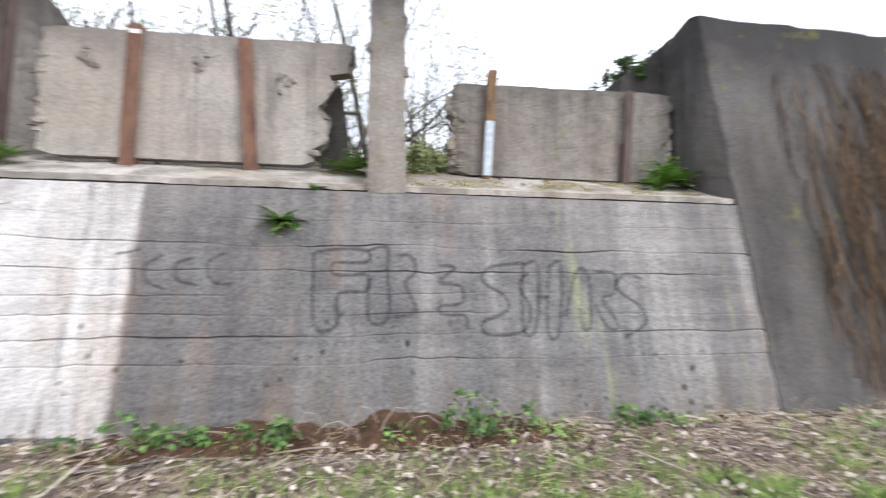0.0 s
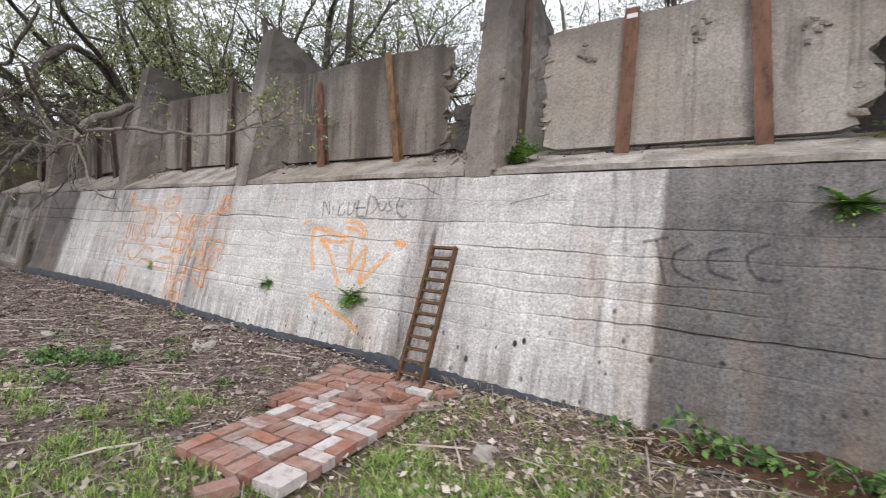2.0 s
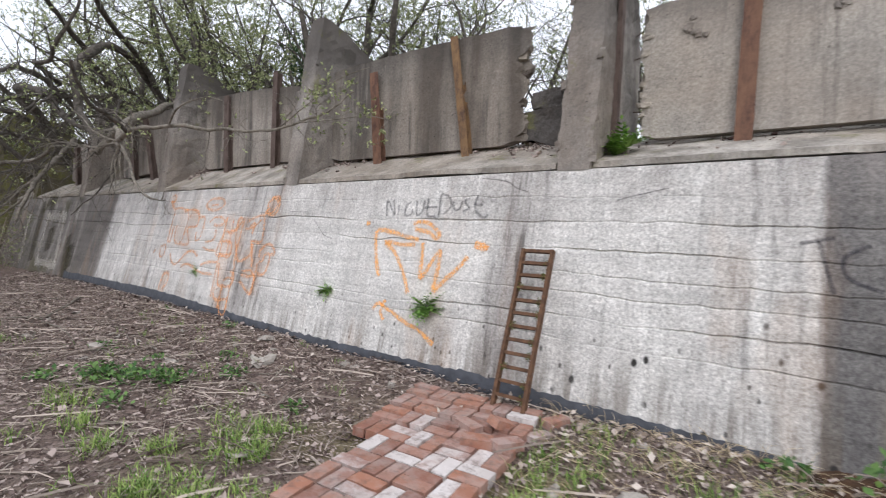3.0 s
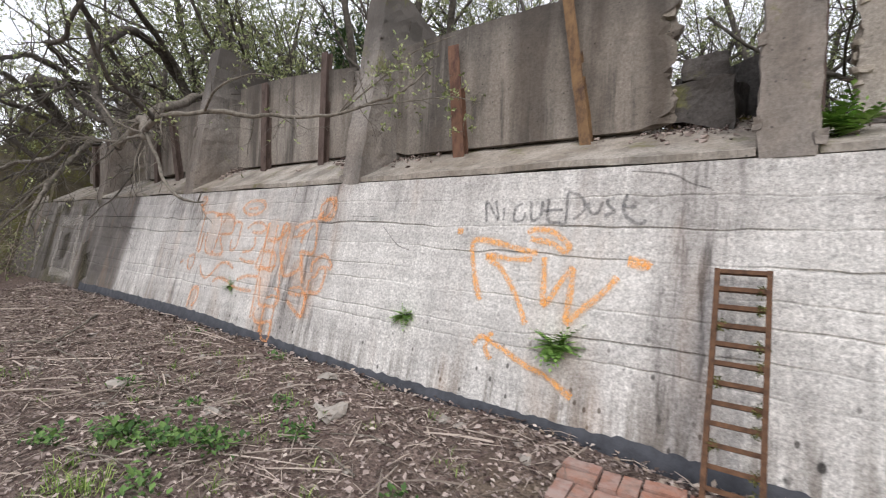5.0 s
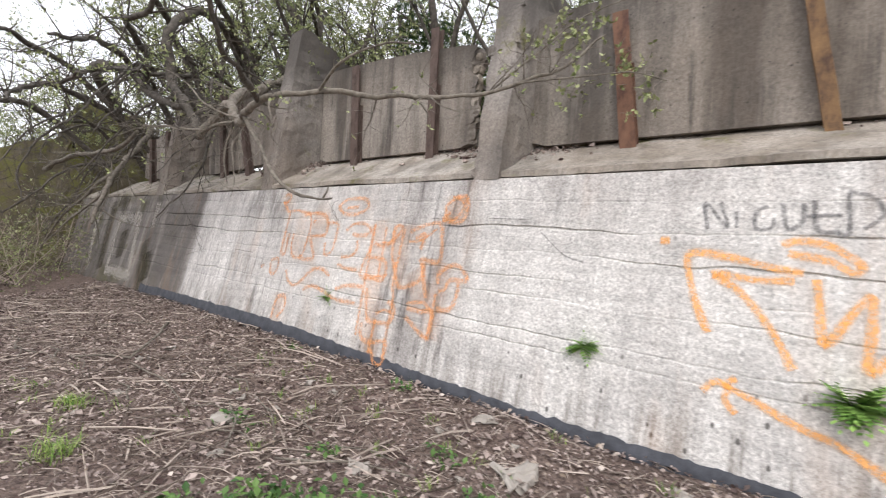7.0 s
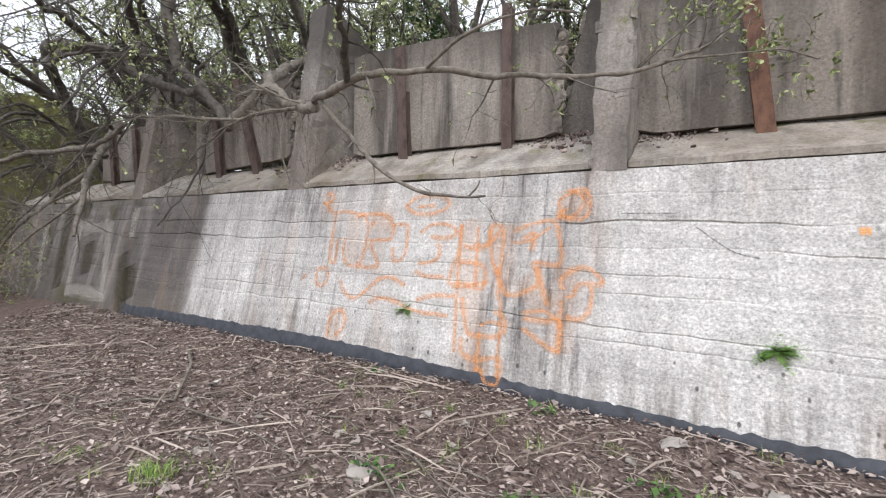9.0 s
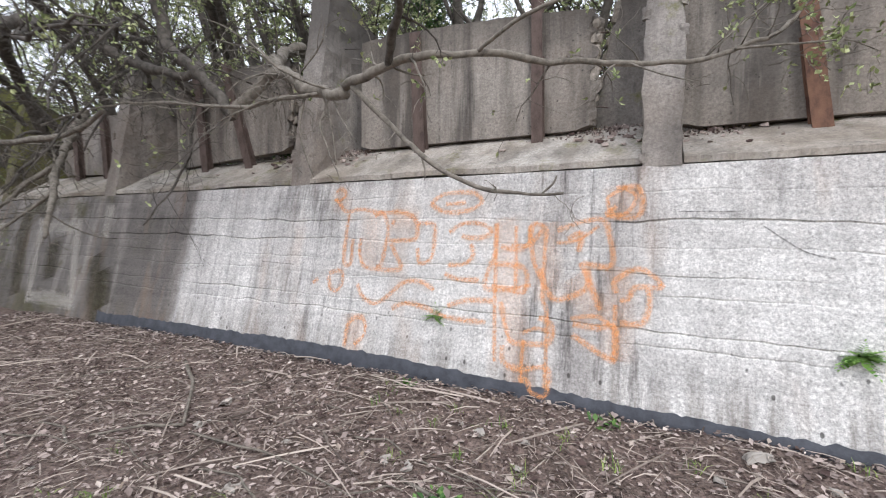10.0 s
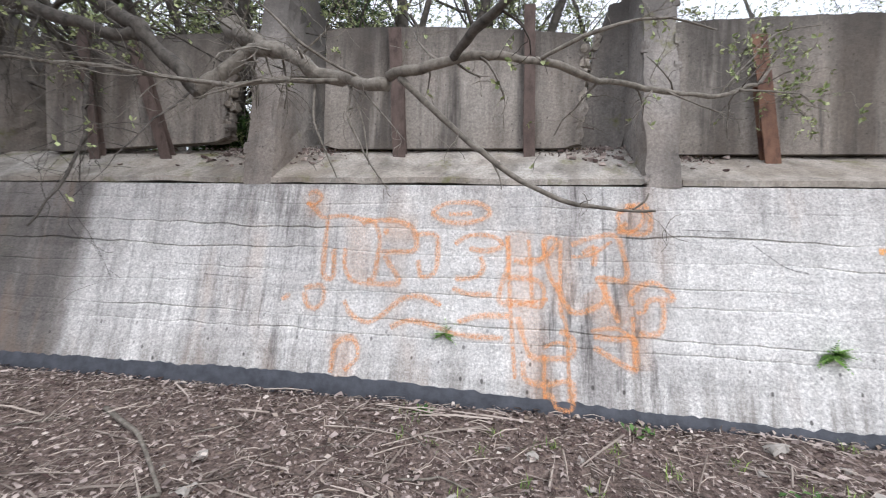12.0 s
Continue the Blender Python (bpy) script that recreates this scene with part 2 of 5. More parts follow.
GRASS = simple("grass_blade", (0.1, 0.19, 0.035), (0.3, 0.38, 0.11), 3, 0.6, 0.001, island=True)
LITTER = simple("leaf_litter", (0.075, 0.05, 0.044), (0.54, 0.45, 0.4), 3, 0.9, 0.002, island=True, hi=1.0)
STRAW = simple("dry_grass", (0.32, 0.25, 0.15), (0.6, 0.5, 0.34), 3, 0.8, 0.001, island=True)
STONE = simple("rubble_stone", (0.26, 0.235, 0.205), (0.54, 0.5, 0.45), 10, 0.9, 0.006, island=True)
TAR = simple("bitumen", (0.03, 0.032, 0.038), (0.075, 0.078, 0.09), 9, 0.65, 0.006)
IRON = simple("brown_rusty_iron", (0.05, 0.028, 0.018), (0.17, 0.09, 0.05), 22, 0.85, 0.005)
DARK_EARTH = simple("bank_earth", (0.05, 0.042, 0.028), (0.17, 0.16, 0.08), 3, 0.95, 0.03)
NETTLE = simple("nettle_leaf", (0.035, 0.085, 0.02), (0.13, 0.22, 0.06), 5, 0.55, 0.001, island=True)
WHITE = simple("white_paint", (0.6, 0.6, 0.58), (0.8, 0.8, 0.78), 30, 0.7, 0.001)


def rust_mat(name, a, b, c):
    m = mat(name, 0.8)
    n = N(m)
    s = n.noise(1.0, 5, 0.7, n.scale((11, 11, 5)))
    n.color(n.mix(n.ramp(s, (0.35, 0.0), (0.5, 0.6), (0.68, 1.0)), n.mix(n.noise(30, 4), a, b), c))
    n.bump(n.noise(60, 5), 0.004, 0.8)
    return m


RUST = rust_mat("orange_rust", (0.05, 0.03, 0.025), (0.13, 0.065, 0.048), (0.2, 0.11, 0.07))
RUST_DARK = rust_mat("brown_rust", (0.04, 0.028, 0.025), (0.09, 0.062, 0.052), (0.13, 0.095, 0.08))
RUST_YELLOW = rust_mat("yellow_rust", (0.05, 0.032, 0.025), (0.12, 0.07, 0.045), (0.24, 0.145, 0.07))


def brick_mat():
    m = mat("old_brick", 0.9)
    n = N(m)
    r = n.random()
    base = n.ramp(r, (0.0, (0.2, 0.095, 0.07)), (0.25, (0.33, 0.155, 0.1)), (0.5, (0.3, 0.165, 0.125)), (0.72, (0.27, 0.16, 0.13)), (0.76, (0.42, 0.33, 0.3)), (1.0, (0.56, 0.52, 0.5)))
    lime = n.math('MULTIPLY', n.ramp(n.noise(7, 5, 0.7), (0.42, 0.0), (0.6, 1.0)), n.ramp(r, (0.4, 0.12), (0.7, 0.3), (0.76, 0.85)))
    c = n.mix(lime, base, (0.64, 0.6, 0.58))
    c = n.mix(n.math('MULTIPLY', n.ramp(n.noise(16, 5, 0.7), (0.5, 0.0), (0.68, 1.0)), 0.6), c, (0.12, 0.085, 0.07))
    c = n.mix(n.math('MULTIPLY', n.ramp(n.noise(3.5, 4, 0.7), (0.45, 0.0), (0.65, 1.0)), 0.45), c, (0.3, 0.25, 0.225))
    n.color(c)
    n.bump(n.noise(70, 5), 0.004, 0.8)
    return m


BRICK = brick_mat()


def paint_mat(name, col, cover):
    """Worn spray paint: thin film, broken where the rough face stands proud, soft at its edges."""
    m = mat(name, 0.75)
    n = N(m)
    n.color(n.mix(n.noise(25, 3), col, [v * 1.25 for v in col]))
    uv = n.t.nodes.new("ShaderNodeUVMap").outputs[0]
    s = n.t.nodes.new("ShaderNodeSeparateXYZ")
    n.t.links.new(uv, s.inputs[0])
    off = n.math('ABSOLUTE', n.math('SUBTRACT', s.outputs[1], 0.5))
    soft = n.step(off, 0.5, 0.2)
    worn = n.ramp(n.noise(38, 5, 0.75), (0.6 - 0.35 * cover, 1.0), (0.78 - 0.2 * cover, 0.25))
    a = n.math('MULTIPLY', n.math('MULTIPLY', soft, worn), min(1.0, cover))
    n.put(n.b.inputs["Alpha"], a)
    return m


ORANGE = paint_mat("faded_orange_spray", (0.78, 0.36, 0.14), 0.42)
ORANGE_HAZE = paint_mat("orange_overspray", (0.78, 0.38, 0.16), 0.1)
ORANGE_BRIGHT = paint_mat("orange_spray", (0.86, 0.4, 0.1), 0.98)
GREY_SPRAY = paint_mat("grey_spray", (0.09, 0.09, 0.095), 0.68)
PALE_LIME = paint_mat("pale_lime_bloom", (0.42, 0.39, 0.345), 0.9)
MOSS_FILM = paint_mat("dark_moss_film", (0.05, 0.042, 0.018), 1.0)
CRACK = paint_mat("crack_dirt", (0.05, 0.045, 0.04), 1.0)
BLACK_SPRAY = paint_mat("faded_black_spray", (0.03, 0.03, 0.04), 0.6)


def ground_mat():
    m = mat("ground_soil", 0.95)
    n = N(m)
    x, y, z = n.xyz()
    fine = n.noise(34, 6, 0.7)
    mid = n.noise(5, 5, 0.65)
    big = n.noise(0.9, 4, 0.6)
    c = n.mix(n.ramp(fine, (0.33, 0.0), (0.66, 1.0)), (0.05, 0.034, 0.029), (0.31, 0.235, 0.2))
    c = n.mix(n.math('MULTIPLY', n.ramp(mid, (0.45, 0.0), (0.65, 1.0)), 0.5), c, (0.1, 0.075, 0.06))
    green = n.math('MULTIPLY', n.ramp(n.math('ADD', n.math('MULTIPLY', big, 0.6), n.math('MULTIPLY', mid, 0.4)), (0.44, 0.0), (0.56, 1.0)), n.step(x, -5.6, -3.6))
    green = n.math('MULTIPLY', green, n.step(y, 3.3, 2.4))
    c = n.mix(n.math('MULTIPLY', green, 0.75), c, n.mix(fine, (0.065, 0.07, 0.016), (0.3, 0.27, 0.09)))
    n.color(c)
    n.bump(n.math('ADD', fine, n.math('MULTIPLY', mid, 0.7)), 0.03, 0.9)
    return m


GROUND = ground_mat()


# ---- building helpers ----
def mesh_of(name, verts, faces, material, uvs=None, smooth=False):
    me = bpy.data.meshes.new(name)
    me.from_pydata(verts, [], faces)
    me.materials.append(material)
    if uvs:
        layer = me.uv_layers.new(name="UVMap")
        for loop in me.loops:
            layer.data[loop.index].uv = uvs[loop.vertex_index]
    if smooth:
        me.shade_smooth()
    me.update()
    return me


def put_mesh(name, verts, faces, material, parent=None, label="", uvs=None, smooth=False):
    ob = new(name, mesh_of(name, verts, faces, material, uvs, smooth))
    if parent:
        ob.parent = parent
    if label:
        ob["label"] = label
    return ob


def thing(name, label, category, at=(0, 0, 0), group="", kind=""):
    ob = new(name)
    ob.location = at
    ob.empty_display_size = 0.2
    return tagged(ob, label, category, group, kind)


def nz(x, y, z, s=1.0):
    return noise.noise(Vector((x * s, y * s, z * s)))


def fbm(x, y, z, s=1.0, o=4):
    return noise.fractal(Vector((x * s, y * s, z * s)), 1.0, 2.0, o)


def block(f, nx, ny, nz_):
    """Surface of a box cut into nx, ny, nz_ cells; f(u, v, w) with 0..1 gives each corner's place."""
    ids, verts, faces = {}, [], []

    def at(i, j, k):
        key = (i, j, k)
        if key not in ids:
            ids[key] = len(verts)
            verts.append(tuple(f(i / nx, j / ny, k / nz_)))
        return ids[key]

    for i in range(nx):
        for k in range(nz_):
            faces.append((at(i, 0, k), at(i + 1, 0, k), at(i + 1, 0, k + 1), at(i, 0, k + 1)))
            faces.append((at(i, ny, k), at(i, ny, k + 1), at(i + 1, ny, k + 1), at(i + 1, ny, k)))
    for j in range(ny):
        for k in range(nz_):
            faces.append((at(0, j, k), at(0, j, k + 1), at(0, j + 1, k + 1), at(0, j + 1, k)))
            faces.append((at(nx, j, k), at(nx, j + 1, k), at(nx, j + 1, k + 1), at(nx, j, k + 1)))
    for i in range(nx):
        for j in range(ny):
            faces.append((at(i, j, 0), at(i, j + 1, 0), at(i + 1, j + 1, 0), at(i + 1, j, 0)))
            faces.append((at(i, j, nz_), at(i + 1, j, nz_), at(i + 1, j + 1, nz_), at(i, j + 1, nz_)))
    return verts, faces


def tube(verts, faces, pts, radii, sides=5):
    base = len(verts)
    last = None
    for i, p in enumerate(pts):
        a = pts[max(i - 1, 0)]
        b = pts[min(i + 1, len(pts) - 1)]
        d = (b - a).normalized() if (b - a).length > 1e-6 else Vector((0, 0, 1))
        if last is None:
            u = d.orthogonal().normalized()
        else:
            u = (last - d * last.dot(d))
            u = u.normalized() if u.length > 1e-5 else d.orthogonal().normalized()
        last = u
        w = d.cross(u)
        for s in range(sides):
            q = 2 * math.pi * s / sides
            verts.append(tuple(p + (u * math.cos(q) + w * math.sin(q)) * radii[i]))
    for i in range(len(pts) - 1):
        for s in range(sides):
            a = base + i * sides + s
            b = base + i * sides + (s + 1) % sides
            faces.append((a, b, b + sides, a + sides))
    faces.append(tuple(base + s for s in reversed(range(sides))))
    faces.append(tuple(base + (len(pts) - 1) * sides + s for s in range(sides)))


def leaf(verts, faces, p, d, n, length, width):
    """A leaf of two bent halves along d."""
    s = d.cross(n)
    s = s.normalized() if s.length > 1e-4 else d.orthogonal().normalized()
    b = len(verts)
    m = p + d * length * 0.5 + n * length * 0.1
    verts += [tuple(p), tuple(m + s * width), tuple(p + d * length), tuple(m - s * width)]
    faces += [(b, b + 1, b + 2), (b, b + 2, b + 3)]


def rnd_dir(rng):
    while True:
        v = Vector((rng.uniform(-1, 1), rng.uniform(-1, 1), rng.uniform(-1, 1)))
        if 0.05 < v.length < 1:
            return v.normalized()


# ---- the lie of the land ----
def sstep(a, b, x):
    t = min(1.0, max(0.0, (x - a) / (b - a)))
    return t * t * (3 - 2 * t)


def ground_z(x, y):
    base = 0.13 + 0.09 * sstep(-3, -9, x)
    z = base * sstep(2.5, 3.6, y) + 0.05 * sstep(-7, -12, x) * sstep(0.5, 3, y)
    z += 0.035 * fbm(x, y, 0.3, 0.7) * sstep(0.0, 1.5, abs(y - 0.2))
    return z


def face_y(x, z):
    """Front of the battered retaining wall."""
    return 3.58 + 0.24 * z + 0.006 * fbm(x, 0.0, z, 0.8) + 0.0025 * fbm(x, 3.0, z, 9.0, 2)


LEDGE_Z = 2.10


def ledge_top(y, x=0.0):
    """The ledge rises more steeply towards the far bays and is level behind the panels."""
    slope = 0.36 + 0.16 * sstep(-3.4, -3.9, x) + 0.13 * sstep(-7.3, -7.8, x)
    return LEDGE_Z + 0.03 + min(0.44, slope * (y - 4.08))


# ---- large structure ----
def spread(lo, hi, step, far, grow=1.35):
    xs = list(np.arange(lo, hi, step)) + [hi]
    a, s = hi, step
    while a < far:
        s *= grow
        a += s
        xs.append(a)
    b, s = lo, step
    left = []
    while b > -far:
        s *= grow
        b -= s
        left.append(b)
    return left[::-1] + xs


def make_ground():
    xs = spread(-19.0, 7.0, 0.09, 900)
    ys = spread(-2.0, 3.75, 0.09, 900)
    verts = [(x, y, ground_z(x, y) + (0.018 * fbm(x, y, 7, 3.0) if -20 < x < 8 and 0.8 < y < 5 else 0)) for y in ys for x in xs]
    w = len(xs)
    faces = [(j * w + i, j * w + i + 1, (j + 1) * w + i + 1, (j + 1) * w + i) for j in range(len(ys) - 1) for i in range(w - 1)]
    ob = put_mesh("ground", verts, faces, GROUND, smooth=True)
    tagged(ob, "brown leaf-littered soil with patchy spring grass", "ground", kind="structure")


make_ground()

JOINTS = ((0.66, 0.6), (0.86, 1.0), (1.03, 0.5), (1.19, 0.45), (1.385, 0.9), (1.60, 1.0), (1.83, 0.3))


def joint_z(base, x, k):
    drift = 0.011 * max(0.0, -2.0 - x) if base > 0.7 else 0.012 * max(0.0, -2.0 - x)
    if base == 0.86:
        drift = -0.05 * sstep(-2.5, -5.5, x) + 0.016 * max(0.0, -5.5 - x)
    return base + min(drift, 0.17) + 0.03 * fbm(x, k * 3.1, 0, 0.8) + 0.012 * fbm(x, k * 3.1, 5, 5.0)


def make_wall():
    xs = list(np.arange(-21.0, 9.001, 0.05))
    verts, cols = [], 0
    for x in xs:
        col = [(-0.4, 0.0)]
        zs = []
        for n_, (b, d) in enumerate(JOINTS):
            c = joint_z(b, x, n_)
            gap = min(1.0, max(0.0 if d < 0.5 else 0.15, 0.45 + 1.3 * fbm(x, n_ * 7.7, 0, 0.8)))
            zs.append((c, d * gap))
        lo = 0.0
        for n_, (c, d) in enumerate(zs):
            for f in (0.25, 0.5, 0.75):
                col.append((lo + (c - 0.018 - lo) * f, 0.0))
            for o, e in ((-0.018, 0.0), (-0.006, 0.15), (-0.001, 1.0), (0.004, 0.9), (0.014, 0.0)):
                col.append((c + o, e * d * 0.022 + (0.004 * d if o > 0 else 0.0)))
            lo = c + 0.014
        for f in (0.33, 0.66, 1.0):
            col.append((lo + (LEDGE_Z - lo) * f, 0.0))
        cols = len(col) + 2
        for z, e in col:
            verts.append((x, face_y(x, z) + e, z))
        verts.append((x, 5.3, LEDGE_Z))
        verts.append((x, 5.3, -0.4))
    faces = []
    for i in range(len(xs) - 1):
        for k in range(cols):
            a, b = i * cols + k, i * cols + (k + 1) % cols
            faces.append((a, a + cols, b + cols, b))
    e = (len(xs) - 1) * cols
    faces.append(tuple(range(cols)))
    faces.append(tuple(e + k for k in reversed(range(cols))))
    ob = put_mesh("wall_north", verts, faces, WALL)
    tagged(ob, "long battered retaining wall of weathered board-marked concrete", "wall", kind="structure")


make_wall()


def make_ledge():
    """Capping slab that slopes up to the parapet; its front edge is chipped, with an open joint beneath."""
    for x0, x1 in ((-20.6, -11.36), (-11.08, -7.62), (-7.32, -3.74), (-3.42, -0.05), (0.29, 3.66)):
        nx = int((x1 - x0) / 0.05)

        def f(u, v, w):
            x = x0 + (x1 - x0) * u
            chip = 0.07 * max(0, fbm(x, 1, 0, 2.3)) + 0.02 * fbm(x, 2, 0, 9) + 0.01
            y = 4.083 + chip + (5.5 - 4.083 - chip) * v
            lift = 0.012 + 0.018 * max(0, nz(x, 9, 0, 1.1) + 0.25) + 0.006 * nz(x, 4, 0, 8)
            top = ledge_top(y, x) + 0.014 * fbm(x, y, 0, 3.0) + 0.012
            bot = LEDGE_Z + (lift if v < 0.5 else 0.0)
            return (x, y, bot + (max(top, bot + 0.05) - bot) * w)

        verts, faces = block(f, nx, 8, 1)
        ob = put_mesh("ledge", verts, faces, LEDGE)
        tagged(ob, "sloping concrete capping ledge with cracked chipped edge", "ledge", kind="structure")


make_ledge()


def make_bank():
    xs = spread(-26, 12, 0.5, 260, 1.3)
    ys = list(np.arange(4.9, 14, 0.5)) + [15, 17, 20, 25, 32, 42, 60, 90, 140]
    verts = []
    for y in ys:
        for x in xs:
            s = sstep(4.6, 5.4, y)
            h = 2.33 + 0.1 * fbm(x, y, 2, 0.6) + 0.5 * sstep(8, 30, y) - 1.9 * sstep(9, 40, x) - 0.35 * sstep(5.5, 9, y) * sstep(-3, 2, x)
            verts.append((x, y, h * s if y > 5.0 else 2.2))
    w = len(xs)
    faces = [(j * w + i, j * w + i + 1, (j + 1) * w + i + 1, (j + 1) * w + i) for j in range(len(ys) - 1) for i in range(w - 1)]
    ob = put_mesh("embankment", verts, faces, DARK_EARTH, smooth=True)
    tagged(ob, "earth embankment behind the wall with dead leaves and moss", "ground", kind="structure")


make_bank()


def rnd0(p):
    return Vector((fbm(p.x, p.y, p.z, 12), fbm(p.y, p.z, p.x, 12), fbm(p.z, p.x, p.y, 12)))


# ---- buttresses and end blocks ----
def buttress(x0, x1, label, peak=4.5, back=5.75, m=PILLAR, channel=False):
    ox = (x0 + x1) / 2

    def f(u, v, w):
        z = 2.095 + (peak - 2.095) * w
        fy = 4.078 + 0.15 * (z - 2.095)
        top = peak - 0.45 * max(0.0, v - 0.12) - 0.05 * (1 - u)
        z = 2.095 + (top - 2.095) * w
        y = fy + (back - fy) * v
        x = x0 + (x1 - x0) * u
        k = 0.014
        cx = 0.02 * fbm(x, y, z, 2.0)
        edge = 0.02 * max(0.0, fbm(x0, y * 2, z, 4.0)) if u in (0.0, 1.0) and v < 0.05 else 0.0
        x += cx * 0.5 + (edge if u == 0.0 else -edge) + 0.02 * fbm(x, y, z, 6.0)
        return (x - ox, y + k * fbm(x, z, 4, 3.0) - 4.1, z + (0.04 * fbm(x, y, 1, 5) if w > 0.99 else 0) - 2.1)

    verts, faces = block(f, 4, 18, 30)
    ob = thing("concrete_buttress", label, "buttress", (ox, 4.1, 2.1), "buttresses along the parapet")
    put_mesh("fin", verts, faces, m, ob)

    def ch(u, v, w):
        z = 2.36 + (peak - 0.35 - 2.36) * w
        y = 4.62 + 0.05 * (z - 2.3) + 0.11 * v
        return (x1 - ox + 0.002 + 0.045 * u + 0.004 * fbm(z, v, ox, 5), y - 4.1, z - 2.1)

    if channel:
        vs, fs = block(ch, 1, 1, 16)
        put_mesh("steel_channel", vs, fs, RUST_DARK, ob, "rusty steel channel let into the flank")
    rng = random.Random(int(abs(ox) * 50))
    for k in range(5):
        z = rng.uniform(2.1, 3.9)
        c = Vector((rng.choice((x0, x1)), 4.075 + 0.15 * (z - 2.06), z))

        def g(u, v, w):
            p = c + Vector(((u - 0.5) * 0.05, (v - 0.5) * 0.03, (w - 0.5) * 0.09))
            p = p + rnd0(p) * 0.02
            return (p.x - ox, p.y - 4.1, p.z - 2.1)

        vs, fs = block(g, 2, 2, 3)
        put_mesh("chipped_edge", vs, fs, m, ob)


buttress(-0.05, 0.29, "upright grey concrete buttress fin on the dark bay", m=PANEL_ROUGH)
buttress(-3.74, -3.42, "tall grey concrete buttress fin with chipped side", channel=True)
buttress(-7.62, -7.33, "tall tapering concrete buttress fin with stained flank")
buttress(-11.37, -11.08, "brown-grey concrete buttress fin under an overhanging limb", 4.55)
buttress(-15.2, -14.9, "mossy concrete buttress fin beside leaning panels", 4.3)
buttress(-18.6, -18.3, "far mossy concrete buttress fin at the overgrown end", 4.0, m=MOSSY)


def end_block():
    def f(u, v, w):
        x = 3.66 + 4.6 * u
        top = 4.38 - 0.12 * v + 0.05 * fbm(x, v * 2, 0, 1.5)
        z = 0.0 + top * w
        fy = 3.565 + 0.238 * z
        y = fy + (6.1 - fy) * v
        if u < 0.01 and v < 0.01:
            x += 0.03 + 0.03 * fbm(0, 0, z, 3)
        x += 0.012 * fbm(y, z, 0, 4)
        return (x - 5.5, y - 5 + 0.012 * fbm(x, z, 3, 3), z)

    verts, faces = block(f, 40, 14, 40)
    ob = put_mesh("concrete_end_block", verts, faces, BLOCK)
    ob.location = (5.5, 5, 0)
    tagged(ob, "massive dark grey concrete end block, battered front", "block")

    def g(u, v, w):
        x = 3.1 + 0.62 * u
        y = 5.25 + 0.95 * v
        z = 2.3 + (1.55 + 0.5 * u + 0.05 * fbm(x, y, 0, 4)) * w
        return (x - 3.4, y - 5.6 + 0.02 * fbm(x, z, 1, 4), z - 2.3)

    verts, faces = block(g, 10, 10, 14)
    ob = put_mesh("concrete_wing", verts, faces, BLOCK)
    ob.location = (3.4, 5.6, 2.3)
    tagged(ob, "broken dark concrete wing with overgrown top", "block")


end_block()


def mossy_return():
    def f(u, v, w):
        y = 5.4 - 6.2 * v
        x = -20.2 - 0.5 * v + 0.8 * (u - 0.5)
        top = max(1.5, 3.62 - 0.46 * (3.44 - y)) if y < 3.5 else 3.65 + 0.95 * sstep(3.5, 3.95, y)
        top += 0.1 * fbm(0, y, 0, 1.3)
        z = -0.1 + (top + 0.1) * w
        return (x + 0.03 * fbm(y, z, 0, 3) + 0.12 * z * (1 if u < 0.5 else -1) * 0.5 + 20.2, y - 3, z)

    verts, faces = block(f, 2, 50, 26)
    ob = put_mesh("return_wall", verts, faces, MOSSY)
    ob.location = (-20.2, 3, 0)
    tagged(ob, "moss-covered dark return wall closing the yard", "wall", kind="structure")


mossy_return()


